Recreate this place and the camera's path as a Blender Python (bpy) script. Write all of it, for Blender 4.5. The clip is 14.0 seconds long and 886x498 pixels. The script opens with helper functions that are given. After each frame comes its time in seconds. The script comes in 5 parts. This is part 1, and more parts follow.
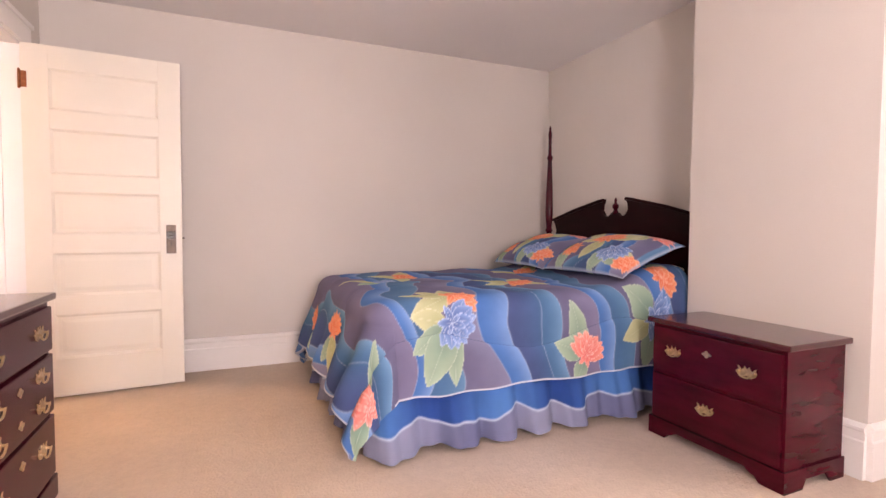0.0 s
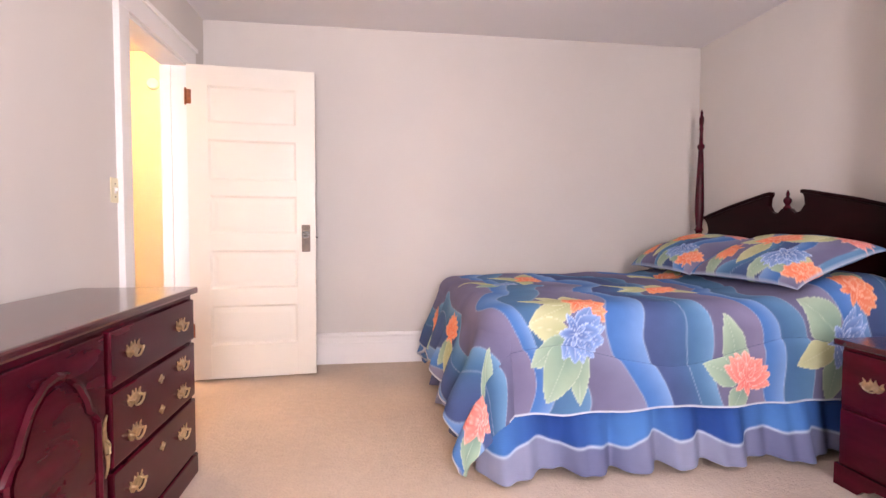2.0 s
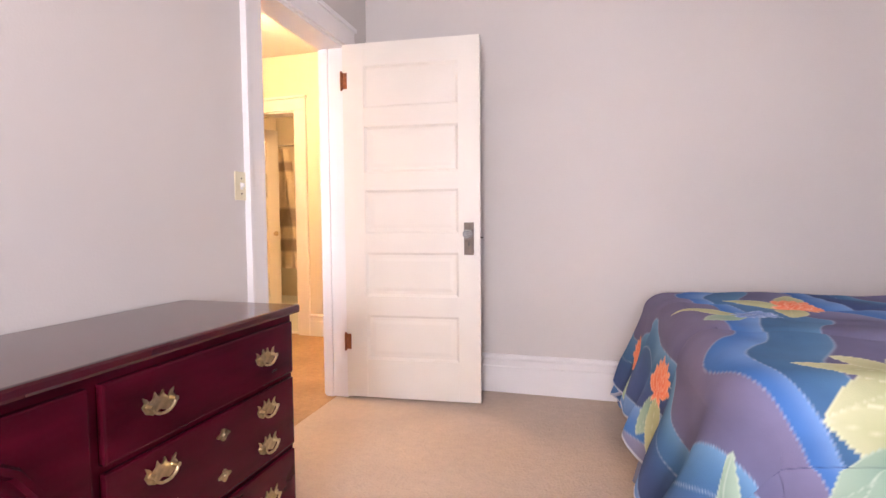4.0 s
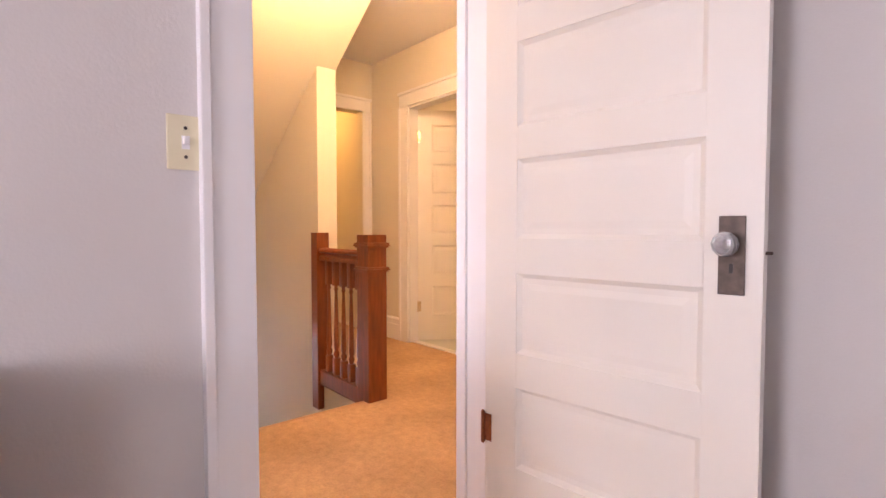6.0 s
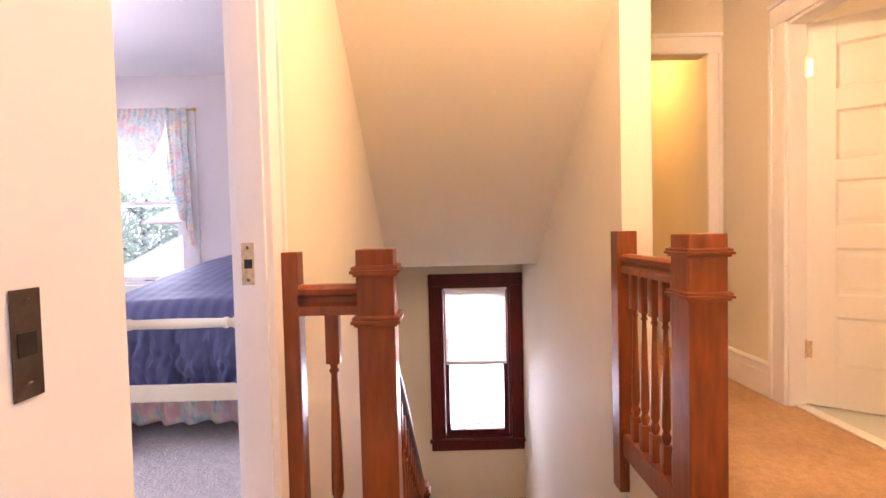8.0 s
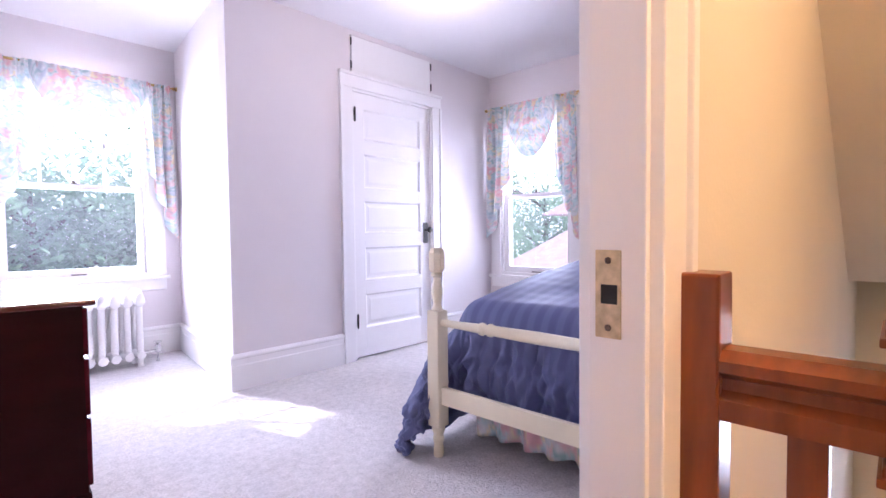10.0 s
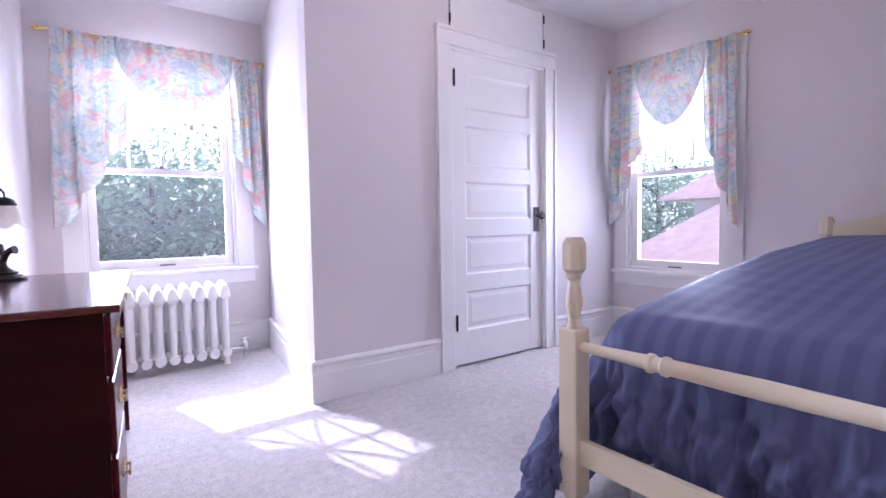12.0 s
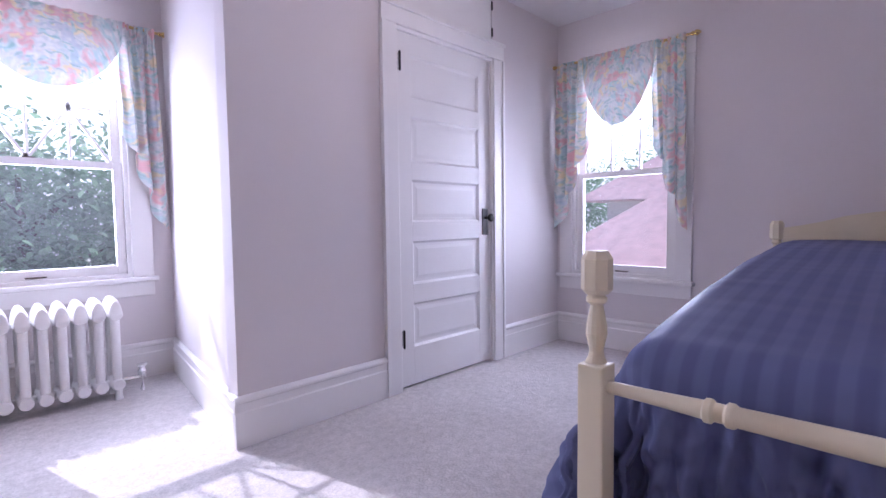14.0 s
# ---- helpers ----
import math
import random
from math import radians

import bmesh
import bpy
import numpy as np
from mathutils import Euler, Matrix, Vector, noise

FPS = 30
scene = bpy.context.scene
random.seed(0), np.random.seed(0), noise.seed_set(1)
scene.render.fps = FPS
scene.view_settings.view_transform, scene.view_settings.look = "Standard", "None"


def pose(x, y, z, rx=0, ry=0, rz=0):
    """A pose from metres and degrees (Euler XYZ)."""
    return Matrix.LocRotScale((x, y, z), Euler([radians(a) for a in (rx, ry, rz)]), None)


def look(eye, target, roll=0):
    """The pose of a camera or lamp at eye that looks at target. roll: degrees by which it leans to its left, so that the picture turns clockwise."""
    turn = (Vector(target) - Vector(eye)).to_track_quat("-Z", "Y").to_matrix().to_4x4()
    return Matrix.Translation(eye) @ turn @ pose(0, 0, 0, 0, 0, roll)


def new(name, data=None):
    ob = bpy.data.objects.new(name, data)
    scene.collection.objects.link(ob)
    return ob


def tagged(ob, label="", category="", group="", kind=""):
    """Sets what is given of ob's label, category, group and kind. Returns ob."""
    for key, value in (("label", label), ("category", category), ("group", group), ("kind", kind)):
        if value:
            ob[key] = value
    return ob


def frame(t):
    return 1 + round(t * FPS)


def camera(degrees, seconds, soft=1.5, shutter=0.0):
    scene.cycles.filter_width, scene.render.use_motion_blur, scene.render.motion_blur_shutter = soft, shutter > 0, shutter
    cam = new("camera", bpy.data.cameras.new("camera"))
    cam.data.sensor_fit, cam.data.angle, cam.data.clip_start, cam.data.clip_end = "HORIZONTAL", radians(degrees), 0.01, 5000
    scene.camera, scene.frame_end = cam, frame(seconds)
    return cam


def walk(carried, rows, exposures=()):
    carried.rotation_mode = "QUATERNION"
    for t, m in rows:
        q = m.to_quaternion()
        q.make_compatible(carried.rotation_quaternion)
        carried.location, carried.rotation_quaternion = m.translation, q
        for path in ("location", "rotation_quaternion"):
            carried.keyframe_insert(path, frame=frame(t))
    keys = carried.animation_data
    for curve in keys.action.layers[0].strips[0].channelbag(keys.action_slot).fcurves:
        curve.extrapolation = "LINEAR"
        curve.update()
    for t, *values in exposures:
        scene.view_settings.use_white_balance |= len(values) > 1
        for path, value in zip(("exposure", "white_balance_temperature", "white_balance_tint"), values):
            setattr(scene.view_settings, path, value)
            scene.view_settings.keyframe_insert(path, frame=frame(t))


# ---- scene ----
cam = camera(83.9, 14.0)
PATH = [
    (0, (0.287, 0.171, 1.015), (1.076, 2.007, 0.93), 0.3),
    (0.5, (0.324, 0.219, 1.017), (0.989, 2.104, 0.938), 0.4),
    (1, (0.354, 0.249, 1.017), (0.879, 2.178, 0.934), 0.4),
    (1.5, (0.377, 0.274, 1.012), (0.776, 2.232, 0.926), 0.2),
    (2, (0.401, 0.311, 1.013), (0.672, 2.29, 0.925), 0.2),
    (2.5, (0.444, 0.394, 1.009), (0.557, 2.389, 0.918), 0.1),
    (3, (0.485, 0.558, 1.006), (0.391, 2.553, 0.913), 0.0),
    (3.5, (0.523, 0.787, 1.011), (0.209, 2.76, 0.912), -0.3),
    (3.7, (0.542, 0.888, 1.017), (0.14, 2.845, 0.916), -0.4),
    (5.8, (0.443, 2.382, 0.997), (-1.0, 3.764, 0.922), -0.0),
    (6, (0.363, 2.499, 0.994), (-1.157, 3.796, 0.916), -0.0),
    (6.5, (0.155, 2.77, 0.991), (-1.543, 3.824, 0.908), -0.4),
    (7, (-0.052, 2.993, 0.995), (-1.901, 3.752, 0.914), -0.7),
    (7.5, (-0.273, 3.128, 0.99), (-2.234, 3.517, 0.914), -1.2),
    (8, (-0.475, 3.191, 0.991), (-2.473, 3.208, 0.922), -1.4),
    (8.5, (-0.68, 3.224, 0.993), (-2.639, 2.83, 0.932), -0.8),
    (9, (-0.894, 3.171, 0.996), (-2.732, 2.387, 0.933), -0.6),
    (9.2, (-0.954, 3.137, 1.002), (-2.726, 2.211, 0.939), -0.5),
    (11.3, (-1.466, 2.613, 0.989), (-2.625, 0.986, 0.886), -1.1),
    (11.5, (-1.494, 2.564, 0.984), (-2.653, 0.938, 0.876), -1.0),
    (12, (-1.551, 2.433, 0.981), (-2.723, 0.817, 0.867), -0.9),
    (12.5, (-1.598, 2.316, 0.988), (-2.78, 0.707, 0.872), -0.9),
    (13, (-1.628, 2.179, 0.994), (-2.869, 0.615, 0.875), -0.9),
    (13.5, (-1.638, 2.087, 1.0), (-2.978, 0.608, 0.879), -0.8),
    (14, (-1.634, 2.025, 1.005), (-3.066, 0.635, 0.883), -0.7),
]
EXPOSURES = [(0.0, 0.52, 7500, 32), (2.0, 0.75, 6800, 28), (3.5, 0.7, 6450, 26), (5.8, 0.48, 6300, 31), (7.0, 0.40, 6150, 34), (8.0, 0.78, 6000, 32), (8.5, 0.76, 5800, 31), (9.0, 0.62, 5600, 29), (9.5, 0.55, 5600, 29), (11.3, 0.24, 5560, 31), (12.5, -0.10, 5560, 31), (14.0, -0.34, 5560, 31)]
LIGHT_B1, LIGHT_B1S, LIGHT_W1, LIGHT_W2, LIGHT_ST, LIGHT_HALL, LIGHT_FAR, LIGHT_BATH, LIGHT_B2 = 26, 106, 92, 48, 32, 62, 10, 20, 7
walk(cam, [(t, look(eye, target, roll)) for t, eye, target, roll in PATH], EXPOSURES)

# ---- world and large lights ----
SUN = Vector((-0.42, 1.67, -1.36)).normalized()
world = bpy.data.worlds.new("world")
scene.world = world
world.use_nodes = True
wn = world.node_tree
sky = wn.nodes.new("ShaderNodeTexSky")
sky.sky_type = "NISHITA"
sky.sun_disc = False
sky.sun_elevation = math.asin(-SUN.z)
sky.sun_rotation = math.atan2(-SUN.x, -SUN.y)
wn.links.new(sky.outputs[0], wn.nodes["Background"].inputs[0])
wn.nodes["Background"].inputs[1].default_value = 0.15


def lamp(name, kind, m, energy, color=(1, 1, 1), size=None, size_y=None, radius=None, angle=None):
    d = bpy.data.lights.new(name, kind)
    d.energy, d.color = energy, color
    if kind == "AREA":
        d.shape, d.size, d.size_y = "RECTANGLE", size, size_y
    if kind == "POINT":
        d.shadow_soft_size = radius
    if kind == "SUN":
        d.angle = angle
    ob = new(name, d)
    ob.matrix_world = m
    return ob


lamp("sun", "SUN", look((0, 0, 20), Vector((0, 0, 20)) + SUN), 5.0, (1, 0.96, 0.90), angle=radians(0.5))
DAY = (0.86, 0.92, 1.0)
lamp("window_light", "AREA", look((3.10, 0.55, 1.4), (0, 0.9, 1.0)), LIGHT_B1, (0.94, 0.97, 1.0), 0.95, 1.3)
# Unseen source, added with the south window to brighten the first bedroom
lamp("window_light", "AREA", look((0.5, -1.56, 1.4), (1.7, 3.0, 1.5)), LIGHT_B1S, (0.97, 0.98, 1.0), 0.95, 1.3)
lamp("window_light", "AREA", look((-2.0, -1.72, 1.4), (-2.1, 0.5, 1.0)), LIGHT_W1, DAY, 0.85, 1.3)
lamp("window_light", "AREA", look((-5.34, 0.44, 1.35), (-3, 0.9, 1.0)), LIGHT_W2, DAY, 0.7, 1.3)
lamp("window_light", "AREA", look((-5.76, 3.56, -0.35), (-4, 3.5, -0.6)), LIGHT_ST, DAY, 0.6, 1.3)
WARM = (1.0, 0.63, 0.26)
lamp("ceiling_light_glow", "POINT", pose(-1.70, 3.80, 2.30), LIGHT_HALL, WARM, radius=0.09)
lamp("ceiling_light_glow", "POINT", pose(-4.55, 4.7, 2.25), LIGHT_FAR, (1.0, 0.55, 0.12), radius=0.08)
lamp("ceiling_light_glow", "POINT", pose(-2.4, 6.5, 2.2), LIGHT_BATH, WARM, radius=0.08)
lamp("ceiling_light_glow", "POINT", pose(-3.47, 0.86, 2.30), LIGHT_B2, (1.0, 0.86, 0.72), radius=0.09)


# ---- materials ----
def mat(name, color, rough=0.6, vary=0.08, scale=3.0, bump=0.0, bump_scale=200.0, metal=0.0, coat=0.0, translucent=0.0, attribute="", rand=0.0, grain=None, spec=0.5):
    m = bpy.data.materials.new(name)
    m.use_nodes = True
    nt = m.node_tree
    n, l = nt.nodes, nt.links
    b = n["Principled BSDF"]
    b.inputs["Roughness"].default_value = rough
    b.inputs["Metallic"].default_value = metal
    b.inputs["Coat Weight"].default_value = coat
    b.inputs["Coat Roughness"].default_value = 0.12
    b.inputs["Specular IOR Level"].default_value = spec
    tc = n.new("ShaderNodeTexCoord")
    src = tc.outputs["Object"]
    if grain:
        mp = n.new("ShaderNodeMapping")
        mp.inputs["Scale"].default_value = grain
        l.new(src, mp.inputs[0])
        gsrc = mp.outputs[0]
    else:
        gsrc = src
    big = n.new("ShaderNodeTexNoise")
    big.inputs["Scale"].default_value = scale
    big.inputs["Detail"].default_value = 4
    l.new(gsrc, big.inputs["Vector"])
    mr = n.new("ShaderNodeMapRange")
    mr.inputs["To Min"].default_value, mr.inputs["To Max"].default_value = 1 - vary, 1 + vary
    mr.inputs["From Min"].default_value, mr.inputs["From Max"].default_value = 0.3, 0.7
    l.new(big.outputs["Fac"], mr.inputs["Value"])
    val = mr.outputs[0]
    if rand:
        oi = n.new("ShaderNodeObjectInfo")
        r2 = n.new("ShaderNodeMapRange")
        r2.inputs["To Min"].default_value, r2.inputs["To Max"].default_value = 1 - rand, 1 + rand
        l.new(oi.outputs["Random"], r2.inputs["Value"])
        mu = n.new("ShaderNodeMath")
        mu.operation = "MULTIPLY"
        l.new(val, mu.inputs[0])
        l.new(r2.outputs[0], mu.inputs[1])
        val = mu.outputs[0]
    mix = n.new("ShaderNodeVectorMath")
    mix.operation = "SCALE"
    if attribute:
        at = n.new("ShaderNodeAttribute")
        at.attribute_name = attribute
        l.new(at.outputs["Color"], mix.inputs[0])
    else:
        mix.inputs[0].default_value = color
    l.new(val, mix.inputs["Scale"])
    l.new(mix.outputs[0], b.inputs["Base Color"])
    rr = n.new("ShaderNodeMapRange")
    rr.inputs["To Min"].default_value, rr.inputs["To Max"].default_value = max(0.02, rough - (0.02 if rough < 0.35 else 0.08)), min(1, rough + (0.02 if rough < 0.35 else 0.08))
    l.new(big.outputs["Fac"], rr.inputs["Value"])
    l.new(rr.outputs[0], b.inputs["Roughness"])
    if bump:
        fine = n.new("ShaderNodeTexNoise")
        fine.inputs["Scale"].default_value = bump_scale
        fine.inputs["Detail"].default_value = 3
        l.new(gsrc, fine.inputs["Vector"])
        bp = n.new("ShaderNodeBump")
        bp.inputs["Strength"].default_value = bump
        bp.inputs["Distance"].default_value = 0.004
        l.new(fine.outputs["Fac"], bp.inputs["Height"])
        l.new(bp.outputs[0], b.inputs["Normal"])
    if translucent:
        tr = n.new("ShaderNodeBsdfTranslucent")
        l.new(mix.outputs[0], tr.inputs[0])
        ms = n.new("ShaderNodeMixShader")
        ms.inputs[0].default_value = translucent
        l.new(b.outputs[0], ms.inputs[1])
        l.new(tr.outputs[0], ms.inputs[2])
        l.new(ms.outputs[0], n["Material Output"].inputs[0])
    return m


def glow(name, color, strength):
    m = bpy.data.materials.new(name)
    m.use_nodes = True
    b = m.node_tree.nodes["Principled BSDF"]
    b.inputs["Base Color"].default_value = (0.9, 0.88, 0.84, 1)
    b.inputs["Emission Color"].default_value = (*color, 1)
    b.inputs["Emission Strength"].default_value = strength
    return m


def glass_mat():
    m = bpy.data.materials.new("window_glass")
    m.use_nodes = True
    n, l = m.node_tree.nodes, m.node_tree.links
    g = n.new("ShaderNodeBsdfGlossy")
    g.inputs["Roughness"].default_value = 0.02
    t = n.new("ShaderNodeBsdfTransparent")
    f = n.new("ShaderNodeFresnel")
    f.inputs[0].default_value = 1.45
    ms = n.new("ShaderNodeMixShader")
    l.new(f.outputs[0], ms.inputs[0])
    l.new(t.outputs[0], ms.inputs[1])
    l.new(g.outputs[0], ms.inputs[2])
    # Milky glare over the panes, put in as a weak translucent mix
    glare = n.new("ShaderNodeBsdfTranslucent")
    glare.inputs[0].default_value = (0.9, 0.93, 0.95, 1)
    veil = n.new("ShaderNodeMixShader")
    veil.inputs[0].default_value = 0.0055
    l.new(ms.outputs[0], veil.inputs[1])
    l.new(glare.outputs[0], veil.inputs[2])
    l.new(veil.outputs[0], n["Material Output"].inputs[0])
    return m


def carpet(name, color, pile=0.10, blotch=0.07):
    m = mat(name, color, 0.95, blotch, 2.2, 0.0, spec=0.1)
    n, l = m.node_tree.nodes, m.node_tree.links
    tc = n.new("ShaderNodeTexCoord")
    b = n["Principled BSDF"]
    src = b.inputs["Base Color"].links[0].from_socket
    fine = n.new("ShaderNodeTexNoise")
    fine.inputs["Scale"].default_value, fine.inputs["Detail"].default_value = 90, 5
    mid = n.new("ShaderNodeTexNoise")
    mid.inputs["Scale"].default_value, mid.inputs["Detail"].default_value = 26, 4
    for t in (fine, mid):
        l.new(tc.outputs["Object"], t.inputs["Vector"])
    add = n.new("ShaderNodeMath")
    l.new(fine.outputs["Fac"], add.inputs[0])
    l.new(mid.outputs["Fac"], add.inputs[1])
    mr = n.new("ShaderNodeMapRange")
    mr.inputs["From Min"].default_value, mr.inputs["From Max"].default_value = 0.7, 1.3
    mr.inputs["To Min"].default_value, mr.inputs["To Max"].default_value = 1 - pile * 1.2, 1 + pile
    l.new(add.outputs[0], mr.inputs["Value"])
    sc = n.new("ShaderNodeVectorMath")
    sc.operation = "SCALE"
    l.new(src, sc.inputs[0])
    l.new(mr.outputs[0], sc.inputs["Scale"])
    l.new(sc.outputs[0], b.inputs["Base Color"])
    bp = n.new("ShaderNodeBump")
    bp.inputs["Strength"].default_value, bp.inputs["Distance"].default_value = 0.7, 0.008
    l.new(add.outputs[0], bp.inputs["Height"])
    l.new(bp.outputs[0], b.inputs["Normal"])
    return m


WALL1 = mat("greige_wall_paint", (0.66, 0.62, 0.58), 0.75, 0.025, 1.3, 0.12, 140)
WALL2 = mat("pale_wall_paint", (0.73, 0.68, 0.675), 0.75, 0.025, 1.3, 0.12, 140)
WALLH = mat("cream_wall_paint", (0.74, 0.68, 0.56), 0.75, 0.03, 1.3, 0.3, 90)
WALLY = mat("yellow_wall_paint", (0.80, 0.60, 0.20), 0.7, 0.04, 1.3, 0.2, 90)
CEIL = mat("white_ceiling_paint", (0.80, 0.78, 0.78), 0.85, 0.02, 1.0, 0.15, 120)
TRIM = mat("white_trim_paint", (0.84, 0.82, 0.80), 0.4, 0.03, 2.0, 0.04, 30)
DOORP = mat("ivory_door_paint", (0.80, 0.765, 0.68), 0.42, 0.03, 2.0, 0.05, 30)
CARPET1 = carpet("beige_carpet", (0.60, 0.49, 0.40), 0.05)
CARPETH = carpet("tan_carpet", (0.46, 0.30, 0.17), 0.14, 0.16)
CARPET2 = carpet("pale_grey_carpet", (0.62, 0.585, 0.57), 0.14)
CHERRY = mat("cherry_varnish", (0.054, 0.0022, 0.0085), 0.24, 0.4, 3.0, 0.0, 60, spec=0.17, coat=0.05, grain=(1.5, 1.5, 6))
CHERRYT = mat("cherry_top_varnish", (0.055, 0.005, 0.010), 0.22, 0.10, 3.0, 0.0, 60, coat=0.5, grain=(6, 1.5, 1.5), spec=0.4)
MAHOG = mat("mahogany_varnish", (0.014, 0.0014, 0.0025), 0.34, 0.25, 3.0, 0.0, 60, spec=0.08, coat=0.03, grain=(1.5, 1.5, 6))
OAK = mat("red_stained_oak", (0.19, 0.047, 0.010), 0.3, 0.24, 5.0, 0.05, 90, coat=0.25, grain=(9, 9, 1.2), spec=0.3)
DARKW = mat("dark_stained_wood", (0.085, 0.009, 0.007), 0.35, 0.35, 7.0, 0.04, 90, grain=(9, 9, 1.2), spec=0.35)
BRASS = mat("antique_brass", (0.58, 0.46, 0.28), 0.34, 0.25, 60.0, metal=1.0)
COPPER = mat("tarnished_copper", (0.30, 0.11, 0.05), 0.4, 0.3, 60.0, metal=0.8)
BRIGHT = mat("polished_brass", (0.85, 0.62, 0.25), 0.2, 0.1, 30.0, metal=1.0)
IRON = mat("blackened_iron", (0.03, 0.027, 0.025), 0.45, 0.3, 40.0, metal=0.6)
BRONZE = mat("dark_bronze", (0.10, 0.075, 0.06), 0.4, 0.3, 40.0, metal=0.8)
CHROME = mat("chrome", (0.7, 0.7, 0.7), 0.15, 0.05, 20.0, metal=1.0)
CRYSTAL = mat("glass_knob", (0.85, 0.86, 0.86), 0.08, 0.05, 20.0)
CRYSTAL.node_tree.nodes["Principled BSDF"].inputs["Transmission Weight"].default_value = 0.85
IVORY = mat("ivory_plastic", (0.76, 0.69, 0.47), 0.35, 0.02, 5.0)
CREAMW = mat("cream_painted_wood", (0.74, 0.66, 0.47), 0.4, 0.05, 6.0, 0.03, 50)
BLUEQ = mat("slate_blue_sateen", (0.135, 0.155, 0.30), 0.55, 0.06, 6.0, 0.08, 90, attribute="tone", spec=0.18)
PRINT = mat("printed_comforter", (0.2, 0.3, 0.5), 0.85, 0.07, 9.0, 0.15, 260, attribute="print", spec=0.06)
CHINTZ = mat("printed_curtain", (0.7, 0.6, 0.6), 0.85, 0.04, 9.0, 0.1, 260, attribute="print", translucent=0.05, spec=0.1)
FLOUNCE = mat("printed_bed_skirt", (0.7, 0.6, 0.6), 0.85, 0.05, 9.0, 0.1, 260, attribute="print", spec=0.1)
LINEN = mat("white_sheet", (0.75, 0.74, 0.73), 0.85, 0.04, 5.0, 0.1, 200)
RADP = mat("white_radiator_enamel", (0.80, 0.79, 0.77), 0.35, 0.04, 8.0, 0.06, 50)
SHADE = mat("white_cellular_shade", (0.85, 0.82, 0.76), 0.9, 0.03, 5.0, translucent=0.38)
TILE = mat("bathroom_floor_tile", (0.60, 0.62, 0.58), 0.3, 0.06, 3.0)
GLASS = glass_mat()
LEAF = mat("leaf_green", (0.30, 0.46, 0.28), 0.3, 0.55, 1.3, translucent=0.6, spec=0.7)
BARK = mat("tree_bark", (0.10, 0.075, 0.055), 0.9, 0.3, 8.0, 0.6, 30)
SHINGLE = mat("red_roof_shingle", (0.60, 0.42, 0.42), 0.85, 0.14, 5.0, 0.2, 60)
STUCCO = mat("pale_house_siding", (0.62, 0.60, 0.58), 0.8, 0.05, 2.0)
GRASS = mat("lawn", (0.07, 0.11, 0.03), 0.9, 0.4, 1.5, 0.5, 40)
OPAL = glow("opal_glass_lit", (1.0, 0.88, 0.72), 3.0)


# ---- mesh helpers ----
def bx(bm, x0, y0, z0, x1, y1, z1, bev=0.0, m=None):
    vs = [bm.verts.new((x, y, z)) for x in (x0, x1) for y in (y0, y1) for z in (z0, z1)]
    for f in ((0, 1, 3, 2), (4, 6, 7, 5), (0, 4, 5, 1), (2, 3, 7, 6), (0, 2, 6, 4), (1, 5, 7, 3)):
        bm.faces.new([vs[i] for i in f])
    if bev:
        es = {e for v in vs for e in v.link_edges}
        r = bmesh.ops.bevel(bm, geom=list(es), offset=bev, segments=2, affect="EDGES", profile=0.6)
        vs = list({v for f in r["faces"] for v in f.verts})
    if m is not None:
        bmesh.ops.transform(bm, matrix=m, verts=vs)
    return bm


def box(x0, y0, z0, x1, y1, z1, bev=0.0):
    return bx(bmesh.new(), min(x0, x1), min(y0, y1), min(z0, z1), max(x0, x1), max(y0, y1), max(z0, z1), bev)


def prism(bm, pts, a, b, axis="y"):
    """A polygon pulled along an axis; pts are the two other coordinates in order."""
    def at(p, d):
        return {"x": (d, p[0], p[1]), "y": (p[0], d, p[1]), "z": (p[0], p[1], d)}[axis]
    lo, hi = [bm.verts.new(at(p, a)) for p in pts], [bm.verts.new(at(p, b)) for p in pts]
    bm.faces.new(lo)
    bm.faces.new(hi[::-1])
    k = len(pts)
    for i in range(k):
        bm.faces.new((lo[i], hi[i], hi[(i + 1) % k], lo[(i + 1) % k]))
    return bm


def lathe(bm, prof, segs=16, m=None, turn=0.0):
    """A turned shape about z; prof: rows of radius, height."""
    rings = []
    for r, z in prof:
        rings.append([bm.verts.new((max(r, 1e-4) * math.cos(2 * math.pi * (i + turn) / segs), max(r, 1e-4) * math.sin(2 * math.pi * (i + turn) / segs), z)) for i in range(segs)])
    for p, q in zip(rings, rings[1:]):
        for i in range(segs):
            bm.faces.new((p[i], p[(i + 1) % segs], q[(i + 1) % segs], q[i]))
    bm.faces.new(rings[0][::-1])
    bm.faces.new(rings[-1])
    if m is not None:
        bmesh.ops.transform(bm, matrix=m, verts=[v for r in rings for v in r])
    return bm


def tube(bm, pts, r, segs=8):
    """A round bar along points; r: one radius or one for each."""
    pts = [Vector(p) for p in pts]
    rs = r if isinstance(r, (list, tuple)) else [r] * len(pts)
    rings = []
    up = Vector((0.31, 0.17, 0.93))
    for i, p in enumerate(pts):
        d = (pts[min(i + 1, len(pts) - 1)] - pts[max(i - 1, 0)]).normalized()
        s = d.cross(up).normalized()
        u = s.cross(d)
        rings.append([bm.verts.new(p + rs[i] * (math.cos(2 * math.pi * k / segs) * s + math.sin(2 * math.pi * k / segs) * u)) for k in range(segs)])
    for p, q in zip(rings, rings[1:]):
        for i in range(segs):
            bm.faces.new((p[i], p[(i + 1) % segs], q[(i + 1) % segs], q[i]))
    bm.faces.new(rings[0][::-1])
    bm.faces.new(rings[-1])
    return bm


